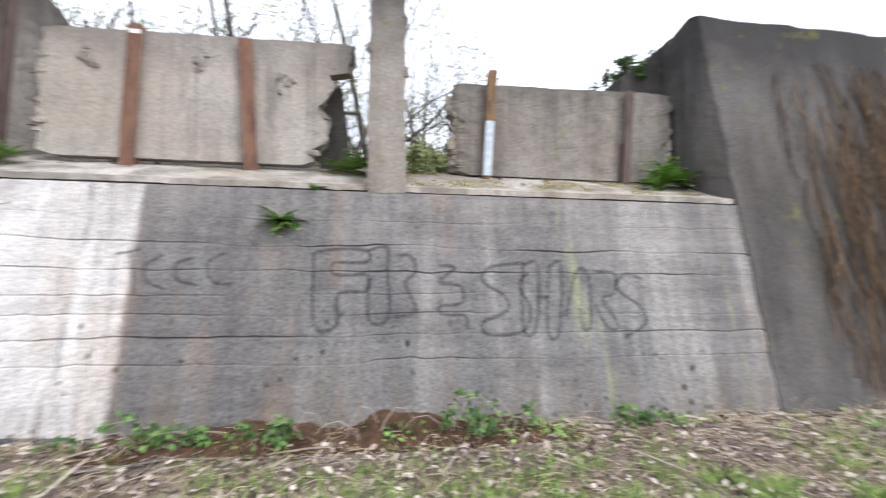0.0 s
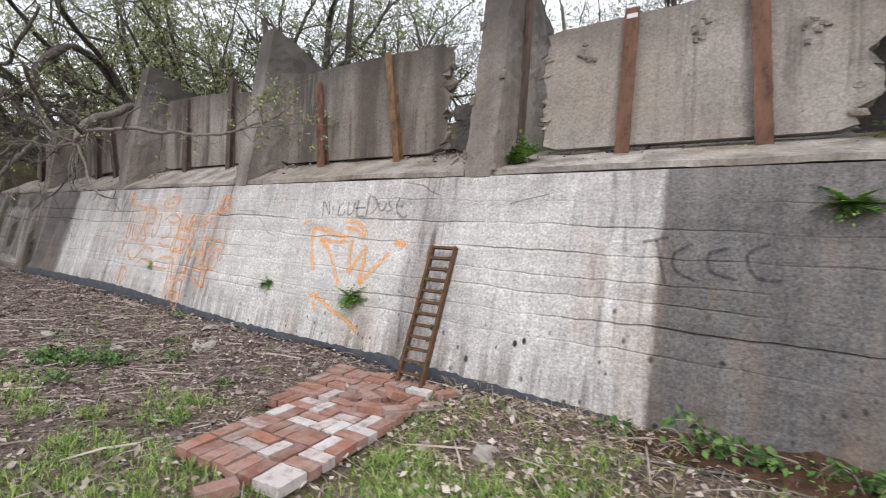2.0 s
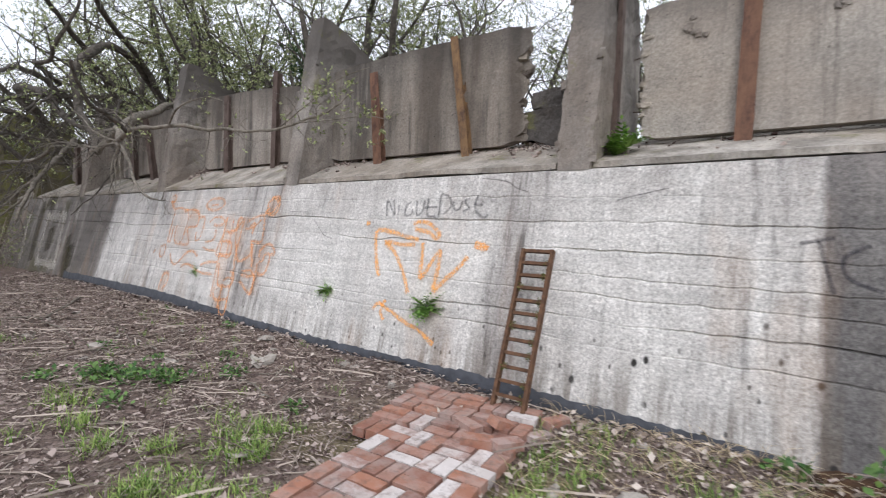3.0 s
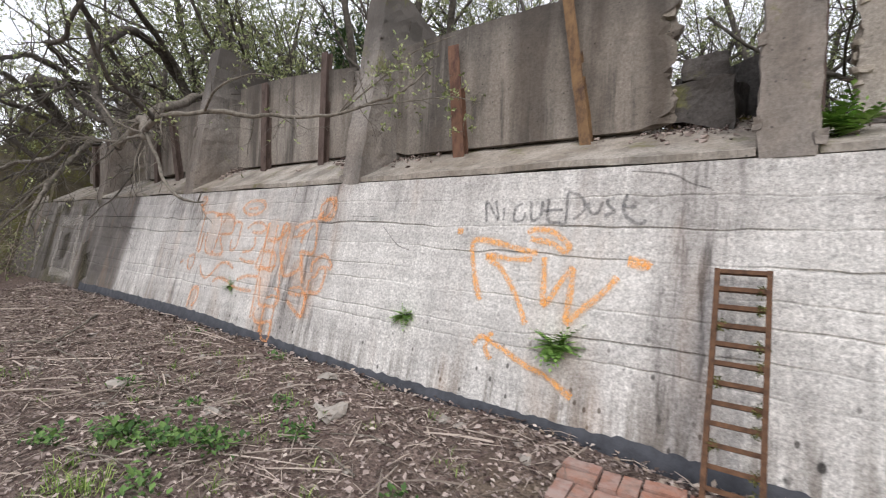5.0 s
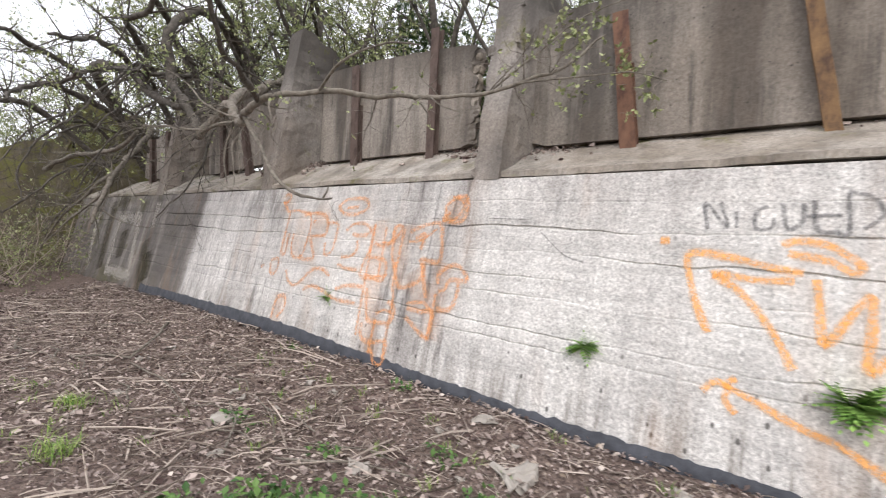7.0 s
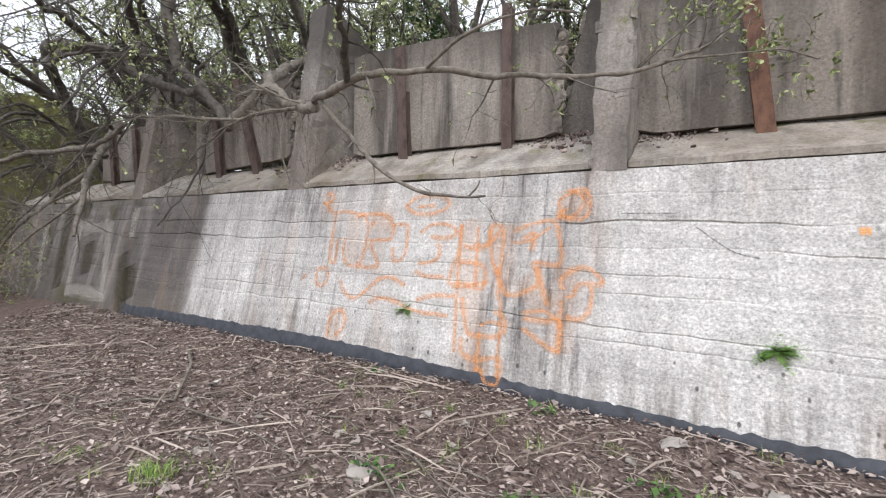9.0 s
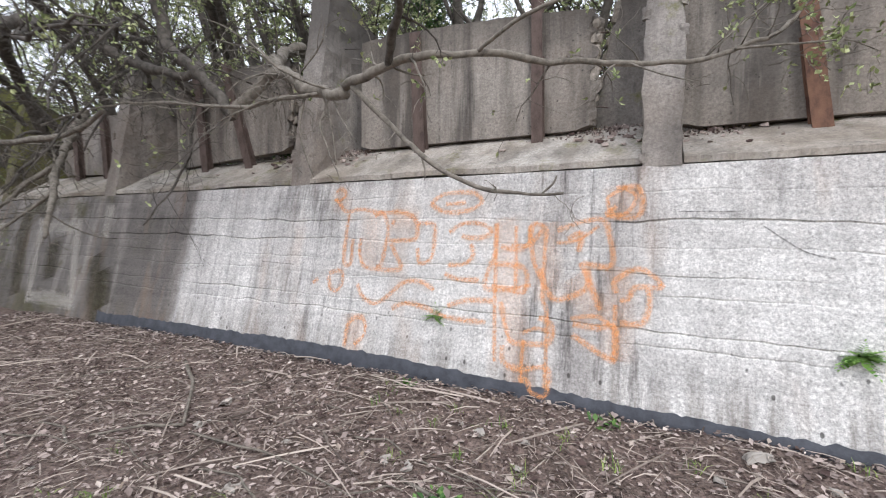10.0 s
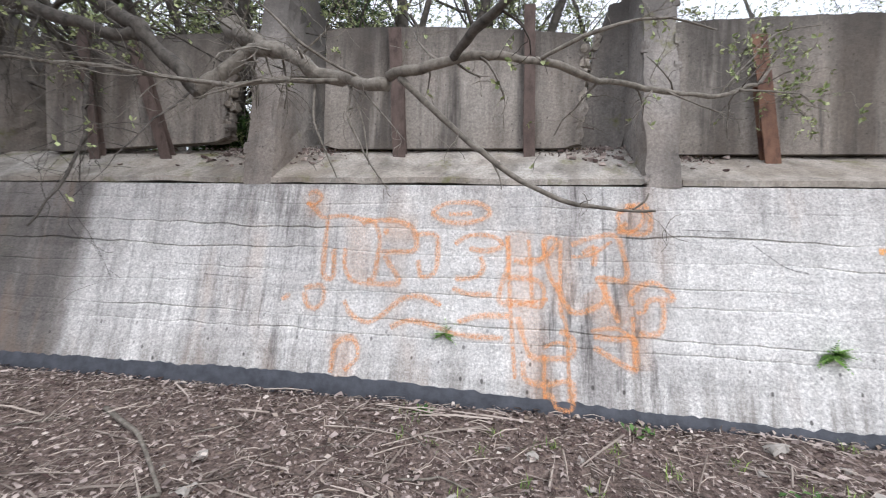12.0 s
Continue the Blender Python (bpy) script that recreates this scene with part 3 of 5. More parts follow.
# ---- parapet panels ----
def panel(x0, x1, zl, zr, label, y=4.9, zb=2.5, lean=0.0, rough_l=0.0, rough_r=0.0, dip=0.0, cut=0.0, thick=0.14, m=PANEL, bars=3, rot=0.0, crumble=0.0):
    root = thing("parapet_block", label, "panel", ((x0 + x1) / 2, y, zb), "parapet panels")
    root.rotation_euler = (radians(lean), radians(rot), 0)
    w2 = (x1 - x0) / 2
    seed = x0 * 3.7

    def f(u, v, w):
        s = -1 + 2 * u
        el = rough_l * (0.55 + 0.9 * fbm(seed, v * 0.7, w * 1.0, 4.0, 5)) if rough_l else 0.0
        er = rough_r * (0.55 + 0.9 * fbm(seed + 9, v * 0.7, w * 1.0, 4.0, 5)) if rough_r else 0.0
        xl = -w2 + max(0.0, el) + 0.02 * v * (rough_l > 0)
        xr = w2 - max(0.0, er) - cut * (0.27 + 0.22 * max(0, fbm(w, 5, 0, 3.5))) * (1 - sstep(0.72, 0.78, w))
        x = xl + (xr - xl) * u
        top = zl + (zr - zl) * u - dip * math.sin(math.pi * u) - zb
        corner = 0.05 * (sstep(0.06, 0, u) + sstep(0.94, 1, u))
        z = corner * (1 - w) * 0.8 + (top - corner * 0.3 + 0.012 * fbm(x, seed, 0, 5) - 0.0) * w
        yy = thick * (v - 0.5) + 0.006 * fbm(x, z, seed, 2.5) + crumble * fbm(x, z, seed, 7.0, 3)
        if u in (0.0, 1.0) and (rough_l if u == 0 else rough_r):
            yy += 0.02 * fbm(z * 3, v, seed, 3)
        return (x, yy, z)

    verts, faces = block(f, 44, 3, 30)
    put_mesh("slab", verts, faces, m, root)
    rng = random.Random(int(seed * 100))
    for side, r in ((-1, rough_l), (1, rough_r)):
        if not r:
            continue
        for k in range(bars):
            z = (0.2 + 0.62 * k / max(1, bars - 1)) * (zr - zb)
            vs, fs = [], []
            back = cut * 0.3 if side > 0 else 0.0
            a = Vector((side * (w2 - r * 0.9 - back), rng.uniform(-0.03, 0.03), z))
            d = Vector((side * rng.uniform(0.06, 0.2), rng.uniform(-0.05, 0.02), rng.uniform(-0.05, 0.03)))
            tube(vs, fs, [a, a + d * 0.6, a + d + Vector((0, 0, -0.01))], [0.006] * 3, 5)
            put_mesh("rebar", vs, fs, RUST_DARK, root, "rusty reinforcing bar")
        for k in range(7 if cut else 16):
            c = Vector((side * (w2 - r * rng.uniform(0.55, 1.0) - (cut * 0.36 if side > 0 else 0.0)), rng.uniform(-0.06, 0.03), rng.uniform(0.1, 0.9) * (min(zl, zr) - zb)))
            s = Vector((rng.uniform(0.04, 0.1), rng.uniform(0.04, 0.08), rng.uniform(0.02, 0.05)))
            if not cut:
                s = Vector((rng.uniform(0.03, 0.06), rng.uniform(0.05, 0.08), rng.uniform(0.04, 0.08)))
                c.x, c.y = side * (w2 - r * rng.uniform(0.25, 0.7)), rng.uniform(-0.02, 0.02)

            def g(u, v, w):
                p = Vector(((u - 0.5) * s.x, (v - 0.5) * s.y, (w - 0.5) * s.z)) * 1.6
                p *= 1.25 - 0.5 * p.length / (s.length * 0.8)
                q = c + p + rnd0(c + p) * 0.02
                return tuple(q)

            vs, fs = block(g, 3, 3, 3)
            put_mesh("broken_lump", vs, fs, RUBBLE, root, "pale broken concrete lump")
    return root


panel(-3.24, -0.14, 3.74, 3.8, "pale grey precast concrete panel, broken corner and end", 4.9, 2.48, rough_l=0.09, rough_r=0.16, cut=1.0, bars=4)
panel(0.78, 3.62, 3.52, 3.58, "rough weathered concrete panel with crumbled ends", 5.02, 2.48, rough_l=0.2, rough_r=0.14, bars=2, m=PANEL_ROUGH, crumble=0.013)
panel(-7.33, -4.28, 3.8, 3.8, "streaked dark grey concrete panel with broken end", 4.74, 2.505, rough_r=0.24, dip=-0.02, bars=4, m=PANEL_DARK)
panel(-10.8, -8.0, 3.88, 3.72, "brown-grey concrete panel with uneven broken end", 4.74, 2.57, rough_r=0.15, dip=-0.04, bars=3, m=PANEL_DARK)
panel(-14.2, -11.78, 3.9, 3.8, "leaning brown concrete panel behind branches", 4.68, 2.59, rough_r=0.2, rot=-3.0, m=PANEL_DARK)
panel(-17.7, -15.0, 3.55, 3.6, "far brown concrete panel partly overgrown", 4.75, 2.56, rough_r=0.1, rot=2.0, m=PILLAR)
panel(-8.25, -7.7, 4.1, 4.3, "tilted dark slab fragment wedged beside the buttress", 5.05, 2.42, lean=4, rough_l=0.1, m=PANEL_ROUGH, bars=0, rot=13, thick=0.22)
panel(-12.0, -11.4, 3.5, 3.6, "dark broken slab in the gap by the buttress", 5.35, 2.42, lean=-6, rough_l=0.06, m=PILLAR, bars=0, thick=0.25)
# dark slab added for the shadowed cavity here, keeps sky out of the gap
panel(-0.56, -0.22, 3.3, 3.42, "dark leaning slab added as the gap's shadow behind the broken end", 5.2, 2.42, lean=4, m=BLOCK, bars=0, thick=0.2, rot=-8)


def fallen_chunk(name, cx, cy, cz, sx, sy, sz, tilt, turn, label, k):
    """A broken slab with crushed arrises, wedged in the gap."""
    def f(u, v, w):
        p = Vector(((u - 0.5) * sx * (1 - 0.18 * w), (v - 0.5) * sy, (w - 0.5) * sz * (0.8 + 0.3 * u)))
        q = p + Vector((k, 0, k * 0.7))
        return tuple(p + rnd0(q * 0.18) * 0.05 + rnd0(q * 0.8) * 0.012)

    vs, fs = block(f, 12, 10, 9)
    ob = put_mesh(name, vs, fs, BLOCK)
    ob.matrix_world = pose(cx, cy, cz, 6, tilt, turn)
    tagged(ob, label, "rubble", group="fallen chunks in the parapet gap")


fallen_chunk("concrete_chunk", -4.1, 4.92, 2.7, 0.52, 0.5, 0.36, 9, -6, "broken grey concrete block wedged in the parapet gap", 1.0)
fallen_chunk("concrete_chunk", -4.16, 4.95, 2.99, 0.38, 0.42, 0.22, -4, 8, "broken slab lying on a wedged concrete block", 4.0)
fallen_chunk("concrete_chunk", -4.0, 5.42, 2.72, 1.0, 0.4, 0.9, 0, 4, "dark rubble block at the back of the gap", 8.0)


def spall(x, z, k):
    """A shattered pock in the pale panel."""
    root = [o for o in bpy.data.objects if "pale grey precast" in o.get("label", "")][0]
    rng = random.Random(k)
    for j in range(9):
        cx, cz = x + rng.gauss(0, 0.04), z + rng.gauss(0, 0.055)

        def f(u, v, w):
            p = Vector((cx + (u - 0.5) * 0.05, 4.822 + 0.012 * v - 0.006 * (0.2 < u < 0.8), cz + (w - 0.5) * 0.045))
            p = p + rnd0(p) * 0.02
            return (p.x + 1.69, p.y - 4.9, p.z - 2.48)

        vs, fs = block(f, 3, 1, 3)
        put_mesh("spall", vs, fs, PILLAR, root, "dark shattered pock mark")


for k, (x, z) in enumerate(((-2.78, 3.46), (-1.74, 3.48), (-0.93, 3.4))):
    spall(x, z, k)

# ---- steel posts ----
def steel_post(bx, tx, zb, zt, material, label, y=4.80, width=0.135, ty=None, tag_white=False):
    ty = y + 0.02 if ty is None else ty
    root = thing("steel_post", label, "post", (bx, y, zb), "parapet steel posts")
    a, b = Vector((0, 0, -0.04)), Vector((tx - bx, ty - y, zt - zb))
    front = None
    for name, wx, oy, dy in (("flange", width, -0.045, 0.012), ("web", 0.014, 0.0, 0.08), ("flange", width, 0.044, 0.01)):
        def f(u, v, w):
            p = a + (b - a) * w
            x = p.x + (u - 0.5) * wx * (1 + 0.05 * fbm(bx, w, 0, 6)) + 0.006 * fbm(bx, w * 3, 1, 2)
            return (x, p.y + oy + (v - 0.5) * dy, p.z)

        vs, fs = block(f, 2, 1, 14)
        plate = put_mesh(name, vs, fs, material, root)
        front = plate if oy < 0 else front
    if tag_white:
        def f(u, v, w):
            p = a + (b - a) * (0.93 + 0.03 * w)
            return (p.x + (u - 0.5) * 0.1, p.y - 0.054 + v * 0.004, p.z)

        vs, fs = block(f, 1, 1, 1)
        put_mesh("painted_mark", vs, fs, WHITE, front, "white painted mark")
    return root


steel_post(-2.36, -2.33, 2.41, 3.8, RUST, "orange-brown rusted steel post with white painted mark", tag_white=True)
steel_post(-1.21, -1.31, 2.39, 3.74, RUST, "rusted steel post standing before a pale panel")
steel_post(1.25, 1.32, 2.42, 3.67, RUST_YELLOW, "rusty steel post with flaking blue-white paint", y=4.9, width=0.1)
steel_post(2.92, 3.0, 2.42, 3.55, RUST_DARK, "thin weathered steel post before the crumbled panel", y=4.9, width=0.09)
steel_post(-6.35, -6.5, 2.39, 3.62, RUST, "reddish rusted steel post with bent top", y=4.62)
steel_post(-5.0, -5.24, 2.42, 3.82, RUST_YELLOW, "yellow-streaked rusty steel channel post, leaning", y=4.62, width=0.1)
steel_post(-9.93, -10.02, 2.48, 3.82, RUST_DARK, "dark brown rusted steel post", y=4.62)
steel_post(-8.6, -8.63, 2.48, 4.0, RUST_DARK, "tall dark brown steel post, leaning", y=4.62, width=0.11)
steel_post(-13.46, -13.72, 2.46, 3.98, RUST_DARK, "dark rusted steel post among branches", y=4.56)
steel_post(-12.56, -13.12, 2.46, 3.94, RUST_DARK, "strongly leaning dark rusted steel post", y=4.56)
steel_post(-17.0, -17.2, 2.5, 3.6, RUST_DARK, "far dark rusted steel post", y=4.62)
steel_post(-16.1, -16.3, 2.5, 3.6, RUST_DARK, "far dark rusted steel post", y=4.62)


def paint_patch():
    def f(u, v, w):
        z = 2.46 + 0.62 * w
        x = 1.25 + (z - 2.42) * 0.056 + (u - 0.5) * 0.095
        return (x, 4.843 - 0.004 * (1 - v) + (z - 2.42) * 0.016, z)

    vs, fs = block(f, 1, 1, 1)
    root = [o for o in bpy.data.objects if "blue-white" in o.get("label", "")][0]
    ob = put_mesh("flaking_paint", [(x - 1.25, y - 4.9, z - 2.42) for x, y, z in vs], fs, simple("blue_white_paint", (0.28, 0.33, 0.38), (0.62, 0.66, 0.7), 14, 0.7, 0.002), root, "flaking pale blue paint")


paint_patch()


# ---- bitumen band at the wall's foot ----
def tar_band():
    xs = np.arange(-14.6, -1.35, 0.03)
    verts, faces = [], []
    for i, x in enumerate(xs):
        top = 0.2 + 0.06 * sstep(-1.8, -4.5, x) + 0.16 * sstep(-6, -11, x) + 0.018 * fbm(x, 0, 3, 2.0) + 0.02 * fbm(x, 0, 9, 12)
        top -= 0.12 * sstep(-2.2, -1.4, x)
        for k in range(5):
            z = -0.05 + (top + 0.05) * k / 4
            verts.append((x, face_y(x, z) - 0.008, z))
        verts.append((x, face_y(x, top) + 0.01, top + 0.002))
    for i in range(len(xs) - 1):
        for k in range(5):
            a = i * 6 + k
            faces.append((a, a + 6, a + 7, a + 1))
    tagged(put_mesh("bitumen_band", verts, faces, TAR, smooth=True), "dark grey bitumen damp-proof band along the wall foot", "trim", kind="structure")


tar_band()


# ---- sprayed writing ----
def ribbon(verts, faces, uvs, pts, width, lift):
    fine = []
    for i in range(len(pts) - 1):
        p0, p1, p2, p3 = pts[max(i - 1, 0)], pts[i], pts[i + 1], pts[min(i + 2, len(pts) - 1)]
        for k in range(5):
            t = k / 5
            fine.append(tuple(0.5 * (2 * p1[c] + (p2[c] - p0[c]) * t + (2 * p0[c] - 5 * p1[c] + 4 * p2[c] - p3[c]) * t * t + (3 * p1[c] - p0[c] - 3 * p2[c] + p3[c]) * t ** 3) for c in (0, 1)))
    fine.append(pts[-1])
    b = len(verts)
    for i, (x, z) in enumerate(fine):
        q0, q1 = fine[max(i - 1, 0)], fine[min(i + 1, len(fine) - 1)]
        dx, dz = q1[0] - q0[0], q1[1] - q0[1]
        l = math.hypot(dx, dz) or 1
        w = width * (1 + 0.3 * nz(x, z, lift * 99, 6))
        for s in (-0.5, 0.5):
            px, pz = x - dz / l * w * s, z + dx / l * w * s
            verts.append((px, face_y(px, pz) - lift, pz))
            uvs.append((i * 0.1, s + 0.5))
    for i in range(len(fine) - 1):
        a = b + 2 * i
        faces.append((a, a + 2, a + 3, a + 1))


def graffiti(strokes, material, width, label):
    root = thing("graffiti", label, "graffiti")
    for i, s in enumerate(strokes):
        verts, faces, uvs = [], [], []
        pts = [tuple(float(v) for v in p.split(",")) for p in s.split()]
        ribbon(verts, faces, uvs, pts, width, 0.004 + 0.0004 * i)
        put_mesh("stroke", verts, faces, material, root, uvs=uvs)


STROKES_ORANGE = (
    "-10.68,2.00 -10.60,2.03 -10.54,1.97 -10.60,1.90 -10.67,1.92 -10.58,1.85 -10.49,1.78 -10.30,1.80 -10.07,1.76 -9.81,1.76 -9.64,1.69 -9.60,1.51 -9.78,1.48 -9.91,1.48",
    "-10.45,1.75 -10.45,1.54 -10.43,1.26 -10.34,1.24 -10.36,1.49",
    "-10.12,1.73 -10.02,1.75 -9.94,1.61 -9.94,1.45 -9.96,1.25 -10.02,1.22",
    "-10.25,1.50 -10.24,1.34 -10.15,1.21 -9.96,1.19 -9.73,1.21 -9.82,1.36 -9.88,1.45",
    "-9.91,1.66 -9.86,1.66",
    "-9.61,1.64 -9.43,1.64 -9.40,1.52 -9.41,1.32 -9.53,1.27 -9.57,1.41",
    "-9.25,1.56 -9.13,1.64 -8.93,1.64 -8.83,1.56 -8.97,1.51 -9.12,1.53",
    "-9.02,1.46 -8.99,1.36 -9.06,1.28 -9.23,1.26",
    "-10.21,1.04 -10.14,0.93 -9.98,0.86 -9.84,0.94 -9.69,1.07 -9.52,1.10 -9.34,1.03",
    "-9.77,0.83 -9.63,0.89 -9.43,0.87 -9.23,0.81 -9.04,0.79 -8.81,0.79",
    "-9.19,0.90 -9.00,0.96 -8.76,0.97",
    "-9.25,1.18 -9.11,1.14 -8.91,1.14",
    "-8.79,1.64 -8.78,1.39 -8.82,1.25 -8.84,1.08 -8.63,1.07 -8.49,1.07 -8.51,1.26 -8.77,1.29",
    "-8.73,1.44 -8.54,1.42 -8.37,1.60 -8.47,1.62 -8.44,1.35 -8.35,1.17",
    "-8.25,1.58 -8.07,1.65 -7.90,1.67 -7.84,1.56 -7.81,1.31 -8.03,1.32",
    "-8.16,1.51 -8.05,1.56 -8.07,1.41",
    "-8.37,1.26 -8.30,1.08 -8.21,1.02 -8.03,1.09 -7.98,1.18 -8.05,1.32",
    "-8.00,1.28 -7.94,1.10 -7.88,0.96",
    "-7.76,1.10 -7.78,1.19 -7.62,1.29 -7.50,1.23 -7.46,1.16 -7.63,1.15 -7.68,1.06 -7.74,1.04",
    "-7.54,1.14 -7.53,1.03 -7.58,0.89 -7.73,0.88",
    "-8.69,0.97 -8.62,0.75 -8.57,0.66 -8.44,0.65 -8.26,0.68 -8.24,0.81 -8.35,0.87",
    "-8.64,0.62 -8.62,0.49 -8.48,0.45 -8.28,0.49 -8.24,0.43 -8.26,0.28 -8.37,0.29 -8.41,0.37 -8.48,0.37",
    "-8.08,0.84 -7.90,0.83 -7.77,0.84 -7.76,0.63 -7.82,0.62 -8.08,0.76",
    "-7.80,1.93 -7.64,1.93 -7.60,1.79 -7.65,1.69 -7.86,1.71 -7.79,1.78",
    "-10.59,1.13 -10.43,1.16 -10.40,1.04 -10.46,0.96 -10.54,0.98 -10.59,1.10",
    "-10.79,1.02 -10.72,1.07",
    "-10.26,0.43 -10.24,0.66 -10.09,0.72 -10.03,0.58 -10.14,0.46",
    "-9.48,1.84 -9.37,1.92 -9.22,1.94 -9.04,1.93 -8.95,1.85 -9.04,1.78 -9.21,1.75 -9.36,1.77 -9.48,1.84",
    "-9.32,1.83 -9.11,1.84",
)
STROKES_PANELLED = (
    "-8.79,1.65 -8.75,1.03 -8.70,0.48",
    "-8.61,1.62 -8.57,1.07",
    "-8.64,1.45 -8.49,1.47 -8.49,1.62",
    "-8.79,1.10 -8.61,1.09 -8.44,1.12",
    "-8.34,1.62 -8.34,1.06 -8.29,0.88 -8.27,0.32",
    "-8.48,0.73 -8.37,0.78 -8.26,0.76",
    "-8.47,0.68 -8.44,0.30 -8.24,0.29",
    "-7.87,1.85 -7.74,1.92 -7.65,1.85 -7.71,1.73 -7.82,1.72 -7.87,1.85",
    "-8.25,1.48 -8.09,1.50 -7.92,1.62",
    "-8.10,0.88 -7.89,0.91 -7.74,0.80",
    "-7.77,1.01 -7.77,0.64",
)
STROKES_RUNS = ("-8.7,1.7 -8.6,1.0 -8.45,0.3", "-8.35,1.65 -8.3,1.0", "-7.75,1.3 -7.75,0.6", "-10.15,1.75 -10.1,1.2", "-9.9,1.7 -9.6,1.68", "-7.76,1.95 -7.74,1.7", "-10.62,2.02 -10.55,1.8", "-10.2,0.75 -10.15,0.4", "-8.1,1.2 -7.9,0.9")
STROKES_ARROW = (
    "-5.57,1.02 -5.66,1.21 -5.73,1.48 -5.64,1.52 -5.44,1.49 -5.26,1.45 -5.12,1.43",
    "-5.16,1.38 -5.36,1.37 -5.57,1.39 -5.41,1.28 -5.25,1.08 -5.14,0.88",
    "-5.06,1.40 -5.04,1.26 -5.02,1.05 -4.96,1.11 -4.90,1.23 -4.82,1.34",
    "-4.82,1.32 -4.82,1.13 -4.83,0.94 -4.75,1.01 -4.65,1.11 -4.57,1.19 -4.50,1.29",
    "-5.23,1.59 -5.15,1.62 -5.02,1.60 -4.94,1.55 -4.87,1.49 -4.91,1.45 -5.01,1.51 -5.20,1.54",
    "-4.44,1.42 -4.34,1.40 -4.29,1.37",
    "-4.44,1.39 -4.34,1.37 -4.30,1.39",
    "-5.91,1.59 -5.85,1.59",
    "-5.57,0.67 -5.51,0.74 -5.44,0.72 -5.45,0.65 -5.39,0.58",
    "-5.40,0.78 -5.44,0.73 -5.27,0.66 -5.10,0.59 -4.94,0.55 -4.82,0.49 -4.72,0.44",
)
STROKES_NIGHT = (
    "-5.63,1.68 -5.66,1.86 -5.52,1.69 -5.57,1.86",
    "-5.47,1.69 -5.48,1.80",
    "-5.31,1.83 -5.37,1.80 -5.37,1.69 -5.29,1.70 -5.28,1.76",
    "-5.24,1.85 -5.21,1.69 -5.14,1.74 -5.14,1.85",
    "-5.09,1.87 -5.07,1.69 -4.97,1.68",
    "-5.12,1.77 -4.96,1.78",
    "-4.94,1.91 -4.93,1.68 -4.98,1.67",
    "-4.94,1.92 -4.83,1.88 -4.79,1.78 -4.87,1.70",
    "-4.77,1.83 -4.75,1.76 -4.69,1.75 -4.66,1.84",
    "-4.58,1.86 -4.63,1.84 -4.61,1.80 -4.57,1.76 -4.64,1.73",
    "-4.49,1.89 -4.51,1.78 -4.46,1.70 -4.38,1.67 -4.35,1.70",
    "-4.52,1.80 -4.42,1.79",
)
STROKES_FIRE = (
    "-0.48,1.55 -0.26,1.58 -0.04,1.57 -0.04,1.47 -0.31,1.46 -0.30,1.36 -0.04,1.36 -0.04,1.23 -0.27,1.20 -0.27,0.96 -0.45,0.95 -0.48,1.55",
    "-0.02,1.57 0.13,1.60 0.14,1.38 0.15,1.01 -0.01,0.99 -0.02,1.33",
    "0.04,1.51 0.07,1.51",
    "0.22,1.53 0.34,1.53 0.38,1.39 0.29,1.29 0.38,1.07 0.20,1.01",
    "0.59,1.45 0.73,1.43 0.59,1.31 0.77,1.27 0.78,1.13 0.58,1.10 0.62,1.03 0.80,1.02 0.82,0.91",
    "1.36,1.48 1.05,1.44 0.97,1.32 1.16,1.19 1.17,1.06 0.95,0.96 1.01,0.86 1.31,0.89 1.39,1.07 1.30,1.29 1.40,1.39",
    "1.35,1.46 1.49,1.46 1.43,0.92 1.31,0.91 1.35,1.46",
    "1.46,1.18 1.57,1.18",
    "1.60,1.46 1.71,1.46 1.64,0.89 1.53,0.89 1.60,1.46",
    "1.71,1.01 1.86,1.41 1.97,1.36 1.94,0.94 1.86,0.91 1.85,1.08",
    "2.03,1.41 2.22,1.39 2.20,1.21 2.08,1.16 2.21,0.93 2.10,0.91 2.00,1.11",
    "2.50,1.34 2.34,1.39 2.24,1.26 2.46,1.08 2.46,0.93 2.25,0.83",
)
STROKES_TAG = (
    "-2.00,1.51 -1.82,1.55",
    "-1.90,1.53 -1.82,1.20",
    "-1.65,1.51 -1.77,1.43 -1.75,1.30 -1.59,1.23",
    "-1.41,1.49 -1.54,1.44 -1.52,1.31 -1.36,1.27",
    "-1.18,1.53 -1.31,1.45 -1.26,1.30 -1.11,1.28",
)


graffiti(STROKES_PANELLED, ORANGE, 0.048, "faded orange spray-painted ladder-like columns on the wall")
graffiti(STROKES_RUNS, ORANGE_HAZE, 0.3, "thin orange overspray and runs around the painted figures")
graffiti(STROKES_ORANGE, ORANGE, 0.064, "faded orange spray-painted figures and outlines on the wall")
graffiti(STROKES_ARROW, ORANGE_BRIGHT, 0.065, "bright orange spray-painted angular letters and arrow")
graffiti(STROKES_NIGHT, GREY_SPRAY, 0.034, "grey sprayed words reading Night Dust")
graffiti(STROKES_FIRE, BLACK_SPRAY, 0.042, "faded black outlined sprayed lettering on dark concrete")
graffiti(("-16.95,1.62 -16.3,1.62 -15.62,1.62", "-15.72,1.72 -15.55,1.1 -15.3,0.4", "-16.8,1.72 -16.75,1.1 -16.6,0.4", "-16.7,0.52 -15.3,0.5"), PALE_LIME, 0.3, "pale lime bloom in a square outline on the wall")
